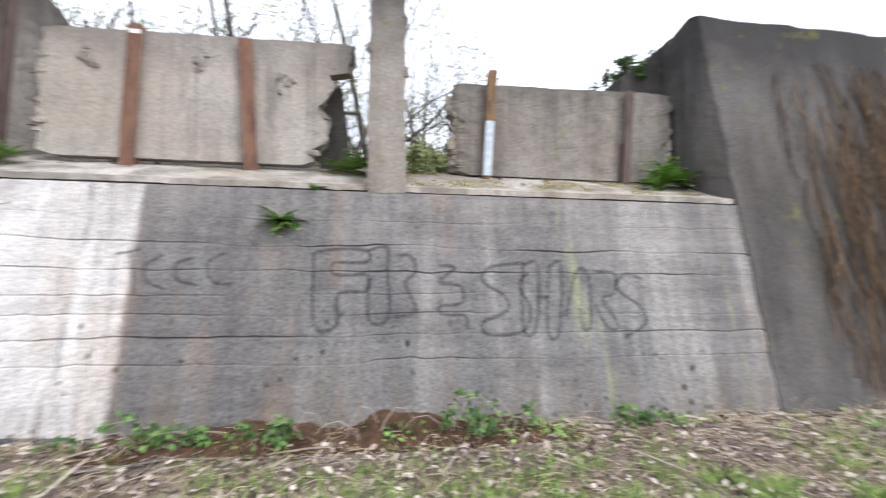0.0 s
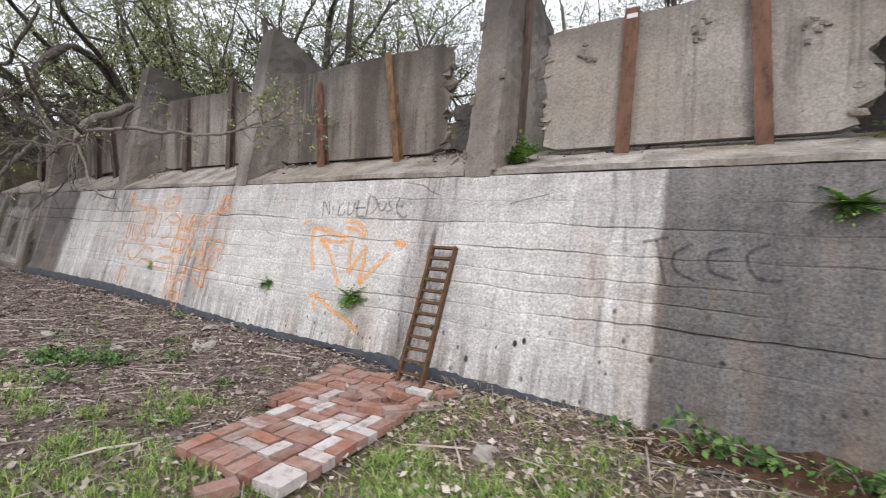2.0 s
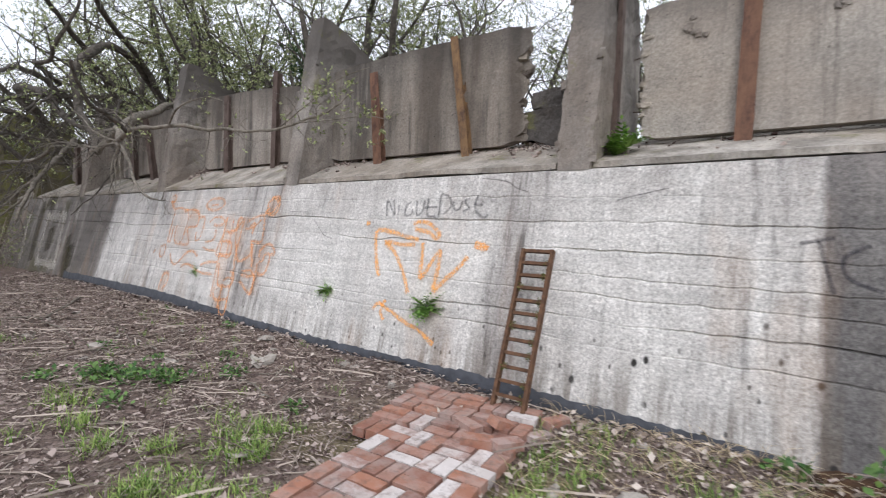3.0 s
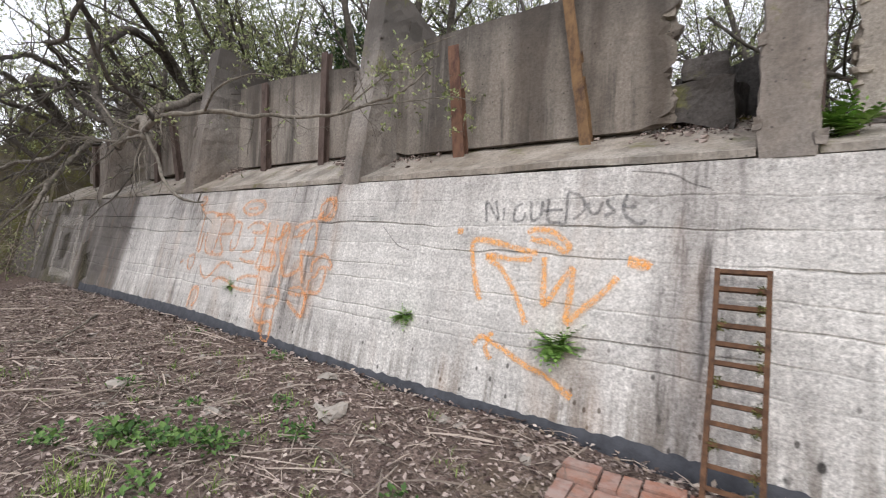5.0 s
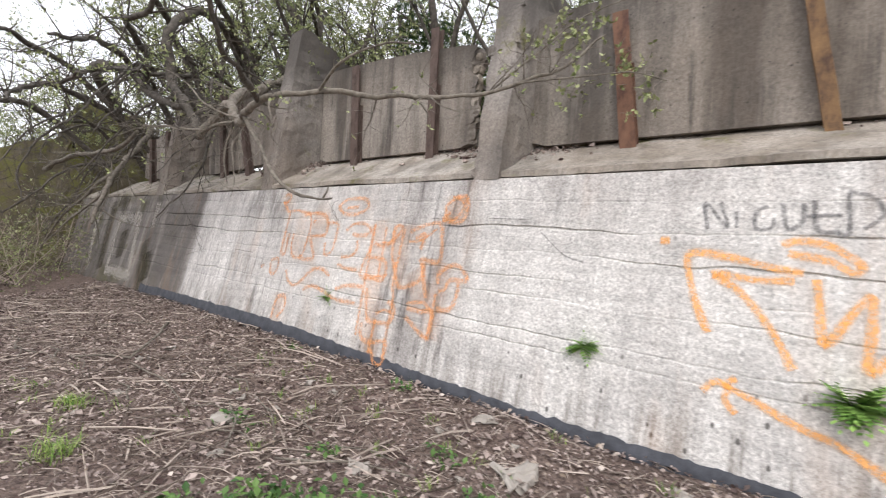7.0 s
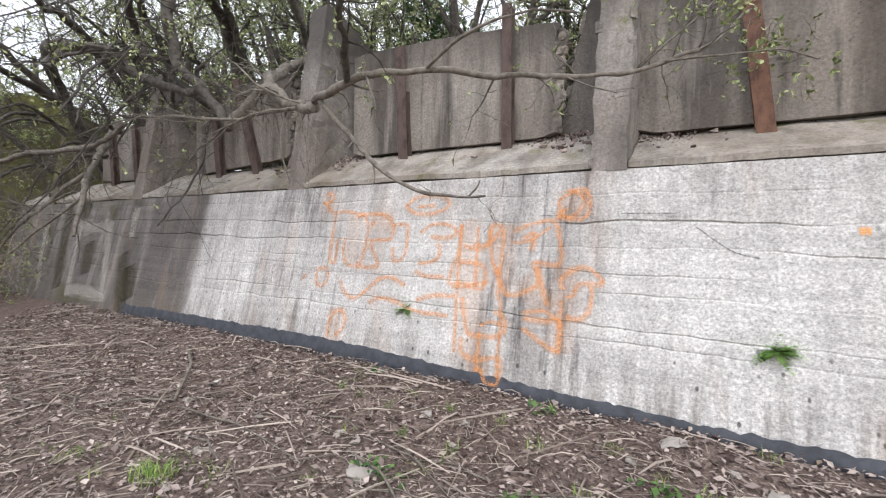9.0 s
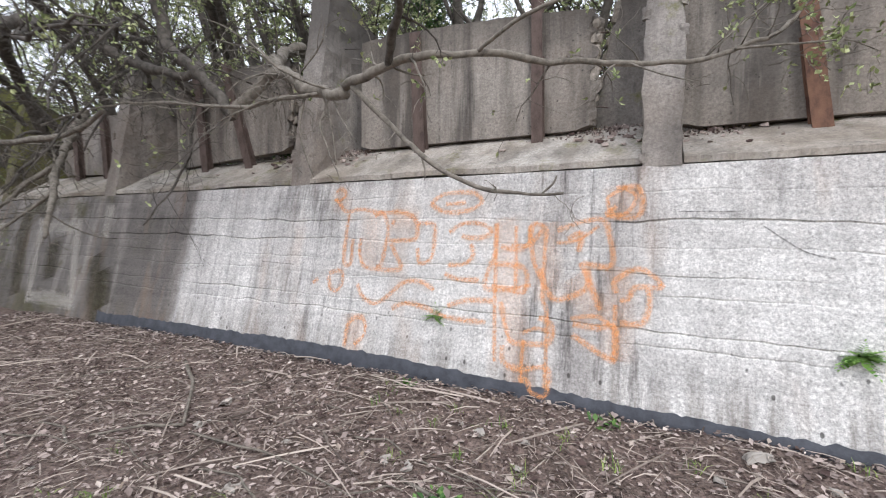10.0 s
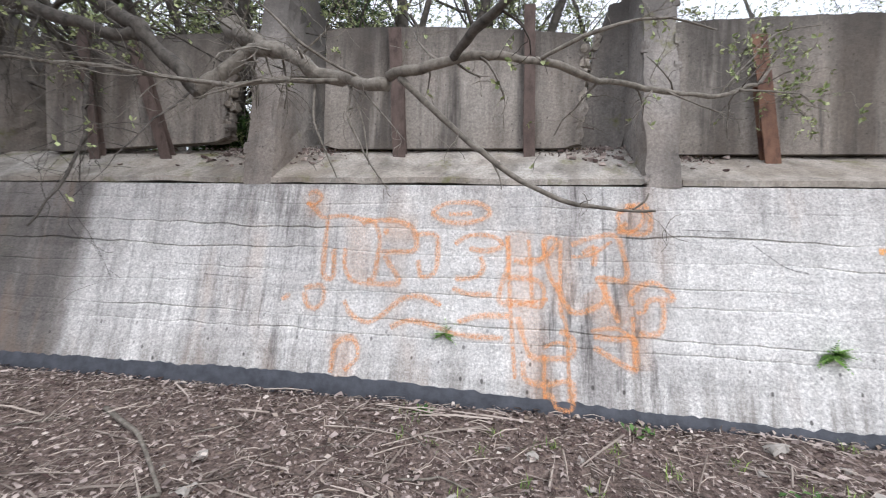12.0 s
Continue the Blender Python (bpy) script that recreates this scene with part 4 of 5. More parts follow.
graffiti(("-18.3,1.7 -18.2,1.1 -17.9,0.4", "-14.95,1.95 -14.93,1.7 -14.9,1.45", "-19.2,1.0 -18.9,0.4"), PALE_LIME, 0.34, "pale lime runs on the stained wall")
graffiti(("-16.3,1.35 -16.15,0.8", "-15.0,1.2 -14.8,0.7 -14.6,0.3", "-14.7,1.0 -14.5,0.5", "-17.5,2.0 -17.3,1.2 -17.1,0.5", "-17.2,2.0 -16.6,1.95"), MOSS_FILM, 0.46, "dark brown-green moss film on the stained wall")
graffiti(("-3.18,1.82 -3.02,1.86 -2.80,1.91", "-4.48,2.06 -4.21,2.02 -4.09,1.95 -3.97,1.91", "-6.82,1.62 -6.60,1.45 -6.43,1.40", "-8.0,1.72 -7.6,1.715", "-7.35,1.73 -6.95,1.725", "-11.6,1.22 -11.1,1.2"), CRACK, 0.014, "thin dark cracks in the concrete face")
graffiti(STROKES_TAG, BLACK_SPRAY, 0.034, "small faded black sprayed letters")


# ---- ladder ----
MOSS_GREEN = simple("ladder_moss", (0.05, 0.06, 0.015), (0.17, 0.17, 0.05), 5, 0.9, 0.001, island=True)


def ladder():
    root = thing("ladder", "short rusty iron ladder leaning on the wall", "ladder", (-3.83, 3.42, 0.1))
    a = Vector((0.08, -0.12, -0.03))
    b = Vector((0.065, 0.415, 1.285))
    up = (b - a).normalized()
    side = Vector((1, 0, 0))
    out = side.cross(up).normalized()

    def bar(name, p, q, w, d, axis):
        def f(u, v, s):
            c = p + (q - p) * s
            return tuple(c + axis * (u - 0.5) * w + out * (v - 0.5) * d + Vector((0.003 * fbm(c.x, c.z, w, 9), 0, 0)))

        vs, fs = block(f, 1, 1, 8)
        put_mesh(name, vs, fs, IRON, root)

    for s in (-0.13, 0.13):
        bar("rail", a + side * s, b + side * s, 0.028, 0.055, side)
    for k in range(13):
        c = a + (b - a) * (0.05 + 0.94 * k / 12)
        bar("rung", c - side * 0.12, c + side * 0.12, 0.026, 0.035, up)
    rng = random.Random(2)
    for k in range(1, 12):
        c = a + (b - a) * (0.05 + 0.94 * k / 12) + side * (0.1 if k % 3 else -0.1) - out * 0.0
        vs, fs = [], []
        for j in range(90):
            leaf(vs, fs, c + rnd_dir(rng) * rng.uniform(0.01, 0.04), rnd_dir(rng), rnd_dir(rng), 0.018, 0.005)
        put_mesh("moss_clump", vs, fs, MOSS_GREEN, root, "dull green moss clump")


ladder()


# ---- bricks ----
def brick_mesh(name, seed):
    def f(u, v, w):
        p = Vector(((u - 0.5) * 0.215, (v - 0.5) * 0.1025, (w - 0.5) * 0.065))
        e = (u in (0, 1)) + (v in (0, 1)) + (w in (0, 1))
        if e >= 2:
            p *= 0.975
        return tuple(p + rnd0(p * 1.5 + Vector((seed, 0, 0))) * 0.0035)

    vs, fs = block(f, 3, 2, 1)
    return mesh_of(name, vs, fs, BRICK)


BRICKS = [brick_mesh("brick", s) for s in range(6)]


def paving():
    rng = random.Random(5)
    root = thing("brick_paving", "patch of old red and whitish bricks laid on soil", "paving", (-3.36, 1.66, 0.0))
    ang = radians(4.5)
    rot = Matrix.Rotation(ang, 4, 'Z')
    cell = 0.224

    def lay(c, along):
        ob = new("brick", BRICKS[rng.randrange(6)])
        ob.parent = root
        p = rot @ c
        g = ground_z(root.location.x + p.x, root.location.y + p.y)
        ob.location = (p.x + rng.uniform(-.006, .006), p.y + rng.uniform(-.006, .006), max(0.0, g) * 0.7 + 0.055 + rng.uniform(-0.007, 0.007))
        ob.rotation_euler = (rng.uniform(-.03, .03), rng.uniform(-.03, .03), ang + (0 if along else math.pi / 2) + rng.uniform(-.04, .04) + (math.pi if rng.random() < .5 else 0))

    # a header course at the open end, basket weave behind it, one cell wider towards the wall
    for i in range(8):
        lay(Vector((-0.055 - i * 0.112, 0.11, 0)), False)
    for j in range(1, 8):
        for i in range(4 if j < 4 else 5):
            c = Vector((-(i + 0.5) * cell, (j + 0.5) * cell, 0))
            along = (i + j) % 2
            for s in (-0.5, 0.5):
                lay(c + (Vector((0, s * 0.111, 0)) if along else Vector((s * 0.111, 0, 0))), along)


paving()


def loose_brick(x, y, z, rx, ry, rz, label, k=0):
    ob = new("loose_brick", BRICKS[k])
    ob.matrix_world = pose(x, y, z, rx, ry, rz)
    tagged(ob, label, "brick", group="loose bricks")


loose_brick(-3.66, 1.5, 0.05, 0, 0, 70, "single whitish brick lying on the grass", 2)
loose_brick(-3.66, 3.06, 0.15, 12, 24, 75, "mortar-covered brick propped on the paving", 1)
loose_brick(-3.52, 2.86, 0.112, 0, 3, 60, "mortar-stained brick on top of the paving", 3)
loose_brick(-3.7, 2.78, 0.112, 2, 0, 20, "red brick lying on the paving", 4)
loose_brick(-3.87, 2.95, 0.112, 0, 2, -20, "pale brick lying on the paving", 5)
loose_brick(-3.42, 3.16, 0.08, 0, 5, 70, "red brick at the edge of the paving", 0)
loose_brick(-3.38, 3.38, 0.13, 0, 0, 65, "dark brick beside the ladder foot", 4)


# ---- plants on the wall ----
def fern(x, y, z, size, n, label, out=Vector((0, -1, 0.25)), material=FERN):
    rng = random.Random(int(abs(x * 91 + z * 37)))
    root = thing("wall_fern", label, "fern", (x, y, z), "ferns in the wall joints")
    for k in range(n):
        vs, fs = [], []
        d = (rnd_dir(rng) + out.normalized() * 0.6)
        d = Vector((d.x * 1.6, d.y, d.z * 0.8)).normalized()
        length = size * rng.uniform(0.55, 1.0)
        up = Vector((0, 0, 1))
        p = Vector((0, 0, 0))
        for j in range(6):
            s = d.cross(up).normalized() if d.cross(up).length > 0.05 else Vector((1, 0, 0))
            l = length * 0.36 * (1 - abs(j - 2.0) / 6)
            for sg in (-1, 1):
                leaf(vs, fs, p, (s * sg + d * 0.7).normalized(), up, l, l * 0.44)
            p = p + d * length / 6
            d = (d + Vector((0, 0, -0.04))).normalized()
        leaf(vs, fs, p, d, up, length * 0.2, length * 0.06)
        put_mesh("frond", vs, fs, material, root)


fern(-4.88, face_y(-4.88, .76), 0.76, 0.24, 36, "bushy green fern growing from a wall crack")
fern(-6.33, face_y(-6.33, .8), 0.8, 0.15, 28, "small green fern growing from a wall crack")
fern(-9.3, face_y(-9.3, .8), 0.8, 0.12, 14, "small sparse fern growing from a wall crack")
fern(-0.76, face_y(-.76, 1.8), 1.82, 0.23, 36, "green fern growing on the dark wall")
fern(-0.5, 4.12, 2.12, 0.13, 12, "small green fern at the ledge crack")
fern(-3.3, 4.55, 2.36, 0.28, 22, "green leafy plant between buttress and panel", Vector((0, -.4, 1)))
fern(-3.22, 4.4, 2.3, 0.2, 14, "green leafy plant on the ledge", Vector((0, -.6, 1)))
fern(3.4, 4.7, 2.45, 0.36, 34, "dense green fern on the ledge by the end block", Vector((0, -.4, 1)))
fern(3.1, 4.6, 2.38, 0.22, 18, "green fern on the ledge", Vector((0, -.4, 1)))
fern(-0.25, 4.8, 2.45, 0.3, 20, "weeds in the gap beside the broken panel", Vector((0, -.3, 1)))
fern(-4.1, 4.95, 2.5, 0.2, 16, "weeds among rubble in the parapet gap", Vector((0, -.3, 1)))


# ---- trees ----
def grow(vs, fs, lv, lf, rng, p, d, r, length, level, top, droop=0.0, leafy=1.0, spread_=0.9, kids=6):
    n = 5 if level < 2 else 4
    pts, rad = [p.copy()], [r]
    q = p.copy()
    for k in range(n):
        d = (d + rnd_dir(rng) * (0.16 + 0.07 * level) + Vector((0, 0, 0.06 - droop))).normalized()
        q = q + d * length / n
        pts.append(q.copy())
        rad.append(max(0.0022, r * (1 - 0.62 * (k + 1) / n)))
    tube(vs, fs, pts, rad, 6 if level < 2 else (4 if level < 3 else 3))
    if level >= top:
        for k in range(int(rng.uniform(2, 6) * leafy)):
            c = pts[rng.randrange(1, n + 1)] + rnd_dir(rng) * 0.03
            for j in range(3):
                leaf(lv, lf, c, rnd_dir(rng), rnd_dir(rng), rng.uniform(0.028, 0.058), rng.uniform(0.009, 0.017))
        return
    m = kids + rng.randrange(-1, 2)
    for k in range(m):
        t = rng.uniform(0.25, 1.0)
        i = min(n - 1, int(t * n))
        c = pts[i].lerp(pts[i + 1], t * n - i if t < 1 else 1.0)
        dd = (d * 0.55 + rnd_dir(rng) * spread_).normalized()
        grow(vs, fs, lv, lf, rng, c, dd, rad[i] * rng.uniform(0.4, 0.65), length * rng.uniform(0.5, 0.72), level + 1, top, droop, leafy, spread_, kids)


def tree(seed, height, stems, label, leafy=1.0, bark=BARK, top=4, kids=5, droop=0.0, leafmat=LEAF, r=0.11):
    rng = random.Random(seed)
    vs, fs, lv, lf = [], [], [], []
    for s in range(stems):
        a = 2 * math.pi * s / stems + rng.uniform(0, 1)
        tilt = rng.uniform(0.15, 0.55) if stems > 1 else 0.08
        d = Vector((math.cos(a) * tilt, math.sin(a) * tilt, 1)).normalized()
        grow(vs, fs, lv, lf, rng, Vector((math.cos(a) * 0.1, math.sin(a) * 0.1, -0.2)), d, r * rng.uniform(0.7, 1.1), height * 0.55, 0, top, droop, leafy, 0.85, kids)
    root = thing("tree", label, "tree", (0, 0, 0), "trees on the embankment")
    put_mesh("trunk", vs, fs, bark, root, smooth=True)
    if lf:
        put_mesh("crown", lv, lf, leafmat, root, "small pale green spring leaves")
    return root


T1 = tree(11, 8.0, 3, "multi-stemmed tree with thin bare branches and new leaves", 2.6, r=0.15, kids=4)
T2 = tree(23, 9.5, 2, "slender forked tree in early spring leaf", 2.4, r=0.14, kids=4)
T3 = tree(37, 7.0, 4, "dense thicket tree with dark twisting stems", 3.0, kids=4, r=0.16)
T4 = tree(51, 11.0, 1, "tall bare young tree with fine twigs", 0.9, r=0.12)
T5 = tree(64, 5.0, 3, "dark evergreen ivy-clad tree", 5.0, leafmat=IVY, kids=5, r=0.1)
BASES = {1: T1, 2: T2, 3: T3, 4: T4, 5: T5}
SPOTS = (
    (3, -12.6, 6.3, 0.9, 40), (1, -15.2, 7.0, 1.0, 100), (3, -17.6, 6.4, 1.0, 10), (5, -12.0, 9.5, 1.1, 0), (1, -10.2, 7.4, 0.95, 200),
    (2, -8.6, 8.2, 0.9, 60), (4, -7.4, 10.5, 0.9, 0), (4, -6.4, 8.8, 0.75, 140), (2, -5.2, 11.5, 0.85, 20), (4, -9.4, 12.5, 1.0, 80),
    (1, -20.5, 8.2, 1.1, 300), (3, -22.5, 4.5, 1.0, 75), (2, -14.2, 11.0, 1.1, 210), (4, -16.5, 13.0, 1.1, 33), (1, -24.5, 9.5, 1.2, 20),
    (3, -9.6, 9.8, 0.95, 130), (4, -3.2, 15.0, 0.8, 50), (2, -1.5, 17.0, 0.62, 120), (2, 0.6, 13.5, 0.5, 10), (4, 4.5, 22.0, 0.6, 200),
    (1, -27.5, 3.0, 1.0, 150), (2, -30.0, 8.0, 1.2, 260), (5, -19.5, 10.5, 0.9, 90), (4, -12.4, 15.5, 1.0, 70), (4, -5.0, 18.0, 0.8, 250),
    (1, -18.6, 12.0, 1.3, 66), (1, -4.3, 9.5, 0.6, 222), (4, 1.3, 11.0, 0.8, 33), (4, 2.3, 13.0, 0.8, 99), (1, 3.4, 15.0, 0.5, 12), (4, 0.2, 10.0, 0.8, 180), (2, 4.4, 14.0, 0.5, 222), (4, -1.6, 11.0, 0.75, 14), (4, -2.6, 9.5, 0.62, 280), (1, -1.8, 10.0, 0.5, 40), (2, 2.6, 19.0, 0.5, 77), (3, -34.0, -2.0, 1.1, 15), (4, 7.5, 16.0, 0.55, 10), (4, -3.4, 8.3, 0.72, 95), (4, -2.1, 8.6, 0.7, 205), (4, -0.8, 8.9, 0.68, 310), (2, -2.8, 11.0, 0.6, 30), (4, 1.0, 9.4, 0.62, 45), (4, 3.2, 10.5, 0.6, 150),
)
used = set()
for k, x, y, s, a in SPOTS:
    z = 2.35 + 0.5 * sstep(8, 30, y) - 0.35 * sstep(5.5, 9, y) * sstep(-3, 2, x)
    if x < -21 and y < 5:
        z = 0.0
    m = pose(x, y, z, 0, 0, a) @ Matrix.Scale(s, 4)
    if k in used:
        ob = copy_thing(BASES[k], pose(x, y, z, 0, 0, a))
        ob.scale = (s, s, s)
    else:
        used.add(k)
        BASES[k].matrix_basis = m


# ---- limbs that reach over the ledge ----
def smooth_path(pts, n=6):
    out = []
    for i in range(len(pts) - 1):
        p0, p1, p2, p3 = [Vector(pts[max(0, min(len(pts) - 1, i + o))]) for o in (-1, 0, 1, 2)]
        for k in range(n):
            t = k / n
            out.append(0.5 * (2 * p1 + (p2 - p0) * t + (2 * p0 - 5 * p1 + 4 * p2 - p3) * t * t + (3 * p1 - p0 - 3 * p2 + p3) * t ** 3))
    out.append(Vector(pts[-1]))
    return out


def overhang():
    rng = random.Random(8)
    vs, fs, lv, lf = [], [], [], []
    pv, pf = [], []

    def limb(pts, r0, r1, v=vs, f=fs, twigs=0, tl=0.5, leafy=0.5, sides=8, droop=0.06, lo=0.2):
        path = smooth_path(pts)
        path = [p + rnd0(p * 0.22) * min(0.06, r0 * 1.2) for p in path]
        n = len(path)
        tube(v, f, path, [(r0 + (r1 - r0) * i / (n - 1)) * (1 + 0.3 * fbm(p.x, p.y, p.z, 3.5, 3)) for i, p in enumerate(path)], sides)
        for k in range(twigs):
            i = int(rng.uniform(lo, 0.98) * (n - 1))
            d = ((path[min(i + 1, n - 1)] - path[max(i - 1, 0)]).normalized() * 0.5 + rnd_dir(rng)).normalized()
            rr = (r0 + (r1 - r0) * i / (n - 1)) * 0.4
            grow(v, f, lv, lf, rng, path[i], d, min(rr, 0.012), tl * rng.uniform(0.5, 1.2), 3, 4, droop, leafy, 0.9, 4)

    # trunk behind the parapet and the limb that bends over it
    limb([(-12.0, 6.2, 2.1), (-12.1, 6.0, 3.2), (-12.5, 5.8, 4.3), (-13.3, 5.6, 6.0)], 0.17, 0.1, twigs=10, tl=1.4)
    limb([(-12.2, 5.8, 3.6), (-12.05, 5.0, 4.1), (-11.7, 4.3, 3.72), (-11.0, 3.5, 3.25), (-10.45, 3.15, 2.92), (-10.01, 3.0, 2.72), (-9.57, 2.84, 2.57)], 0.085, 0.042, pv, pf, twigs=18, tl=0.5, leafy=0.1, droop=0.22)
    limb([(-11.16, 3.12, 2.62), (-11.04, 3.15, 2.78), (-10.83, 3.2, 2.98), (-10.45, 3.15, 2.93)], 0.06, 0.05, pv, pf, twigs=6, tl=0.35, leafy=0.0, droop=0.2)
    limb([(-9.57, 2.84, 2.61), (-9.17, 2.74, 2.70), (-8.83, 2.86, 2.75), (-8.09, 3.4, 2.77), (-7.62, 3.5, 2.72), (-7.03, 3.78, 2.82), (-6.68, 4.1, 3.05), (-6.5, 4.25, 3.25)], 0.036, 0.008, pv, pf, twigs=16, tl=0.4, leafy=0.3, lo=0.05, droop=0.12)
    limb([(-9.17, 2.74, 2.70), (-8.93, 2.47, 2.79), (-8.71, 2.2, 2.86), (-8.4, 1.9, 3.2)], 0.03, 0.018, twigs=4)
    limb([(-9.9, 3.05, 2.68), (-9.88, 2.9, 2.4), (-9.75, 2.85, 2.15), (-9.62, 2.8, 1.95)], 0.013, 0.004, pv, pf, twigs=3, tl=0.2, leafy=0, sides=5)
    limb([(-9.85, 3.0, 2.66), (-9.65, 2.85, 2.42), (-9.45, 2.8, 2.2)], 0.009, 0.003, pv, pf, twigs=2, tl=0.15, leafy=0, sides=5)
    limb([(-10.2, 3.25, 2.8), (-10.6, 2.95, 2.66), (-10.95, 2.8, 2.5)], 0.012, 0.004, pv, pf, twigs=4, tl=0.25, leafy=0, sides=5)
    limb([(-9.75, 2.95, 2.64), (-10.1, 2.7, 2.78), (-10.4, 2.6, 3.05), (-10.7, 2.5, 3.2)], 0.012, 0.004, pv, pf, twigs=4, tl=0.3, leafy=0.1, sides=5)
    limb([(-8.6, 3.02, 2.78), (-8.2, 2.95, 2.95), (-7.8, 3.05, 3.04), (-7.5, 3.1, 2.97)], 0.015, 0.006, pv, pf, twigs=5, tl=0.25, leafy=0.3, sides=6)
    limb([(-7.7, 3.48, 2.73), (-7.5, 3.4, 2.6), (-7.3, 3.4, 2.52)], 0.008, 0.003, pv, pf, twigs=2, tl=0.15, leafy=0, sides=5)
    limb([(-10.2, 3.08, 2.8), (-10.14, 2.95, 2.4), (-10.04, 2.9, 2.2), (-9.94, 2.9, 1.98)], 0.014, 0.005, pv, pf, twigs=4, tl=0.2, leafy=0, sides=5)
    limb([(-9.95, 2.98, 2.7), (-9.8, 2.92, 2.42), (-9.72, 2.9, 2.06)], 0.01, 0.004, pv, pf, twigs=3, tl=0.18, leafy=0, sides=5)
    # long thin bare branches that run level before the far bays
    limb([(-9.9, 2.98, 2.68), (-10.97, 3.0, 2.68), (-11.97, 3.0, 2.84), (-13.1, 3.0, 2.93), (-14.5, 3.0, 2.88)], 0.02, 0.008, pv, pf, twigs=14, tl=0.6, leafy=0.05, lo=0.1, droop=0.14, sides=6)
    limb([(-13.2, 3.05, 2.9), (-13.91, 3.0, 2.7), (-15.18, 3.0, 2.72), (-16.31, 3.0, 2.76), (-18.2, 2.9, 2.6)], 0.028, 0.05, pv, pf, twigs=12, tl=0.7, leafy=0.05, droop=0.14, sides=6)
    # a torn-off branch hanging down over the stained bay
    limb([(-16.0, 4.2, 3.5), (-15.6, 3.9, 3.1), (-15.0, 3.5, 2.7), (-14.3, 3.05, 2.2), (-13.7, 2.75, 1.8), (-13.5, 2.6, 1.45)], 0.07, 0.02, pv, pf, twigs=12, tl=0.8, leafy=0.0, droop=0.15, sides=8)
    limb([(-14.6, 3.2, 2.4), (-15.2, 2.9, 1.9), (-15.9, 2.7, 1.4), (-16.6, 2.6, 0.9)], 0.035, 0.012, pv, pf, twigs=12, tl=0.7, leafy=0.0, droop=0.12, sides=6)
    limb([(-14.0, 2.9, 2.0), (-14.6, 2.6, 1.5), (-15.3, 2.4, 1.05)], 0.025, 0.008, pv, pf, twigs=9, tl=0.6, leafy=0.0, droop=0.12, sides=6)
    limb([(-8.08, 2.73, 1.78), (-8.02, 2.72, 1.83), (-8.0, 2.72, 1.87)], 0.008, 0.004, pv, pf, sides=5)
    limb([(-8.9, 2.76, 2.06), (-8.85, 2.72, 1.95), (-8.84, 2.7, 1.88)], 0.007, 0.003, pv, pf, sides=5)
    # limbs sweeping over the yard from the far trees
    for pts in (
        [(-16.5, 5.6, 2.3), (-16.2, 4.4, 4.2), (-14.8, 3.0, 4.6), (-13.2, 2.2, 4.0), (-11.6, 1.7, 3.5)],
        [(-17.5, 5.8, 2.3), (-17.4, 4.0, 3.8), (-15.8, 2.6, 3.9), (-14.0, 1.8, 3.3), (-12.6, 1.5, 2.9)],
        [(-13.6, 6.0, 2.3), (-13.6, 5.0, 4.6), (-12.4, 3.6, 5.3), (-10.6, 2.8, 5.2), (-9.0, 2.8, 4.8)],
        [(-15.6, 6.0, 2.3), (-15.6, 4.8, 4.8), (-14.0, 3.2, 5.8), (-12.0, 2.2, 5.7), (-10.6, 1.8, 5.2)],
        [(-18.5, 5.6, 2.4), (-18.4, 3.8, 4.6), (-17.2, 2.2, 5.0), (-15.6, 1.4, 4.4), (-14.2, 1.2, 3.6)],
        [(-19.5, 5.0, 2.4), (-19.2, 3.0, 4.0), (-17.8, 1.6, 3.6), (-16.4, 1.2, 2.6), (-15.8, 1.2, 1.8)],
    ):
        limb(pts, 0.085, 0.015, twigs=20, tl=1.0, leafy=0.12, sides=7)
    limb([(-9.5, 2.82, 2.6), (-9.15, 2.78, 2.3), (-8.85, 2.75, 2.02), (-8.485, 2.74, 1.83), (-8.2, 2.74, 1.79), (-7.97, 2.73, 1.775)], 0.022, 0.007, pv, pf, twigs=3, tl=0.16, leafy=0)
    limb([(-7.03, 3.78, 2.82), (-6.6, 3.95, 2.85), (-6.3, 4.3, 2.95), (-6.05, 4.5, 2.9)], 0.009, 0.004, pv, pf, twigs=9, tl=0.35, leafy=0.7, sides=5)
    limb([(-7.2, 3.7, 2.78), (-6.9, 3.9, 3.1), (-6.6, 4.1, 3.4), (-6.2, 4.2, 3.5)], 0.008, 0.004, pv, pf, twigs=9, tl=0.35, leafy=0.7, sides=5)
    # dark limb with the broken stub
    limb([(-14.2, 6.0, 2.2), (-14.0, 5.4, 4.2), (-13.2, 4.1, 5.1), (-12.45, 3.2, 4.4), (-12.29, 3.1, 3.97), (-12.12, 3.1, 3.54), (-11.67, 3.1, 3.12), (-11.34, 3.1, 2.83), (-11.14, 3.12, 2.6)], 0.09, 0.05, twigs=14, tl=0.9)
    limb([(-18.6, 5.2, 2.4), (-17.6, 4.0, 4.1), (-15.72, 3.1, 4.37), (-14.58, 3.1, 4.16), (-13.66, 3.1, 3.93), (-12.92, 3.1, 3.49), (-12.17, 3.1, 3.21), (-11.67, 3.1, 3.06)], 0.1, 0.045, twigs=16, tl=0.8, leafy=0.3)
    limb([(-13.0, 3.1, 4.05), (-11.9, 2.5, 4.0), (-10.9, 2.4, 3.9), (-10.2, 2.5, 4.6)], 0.05, 0.02, twigs=10, tl=0.8, leafy=1.0)
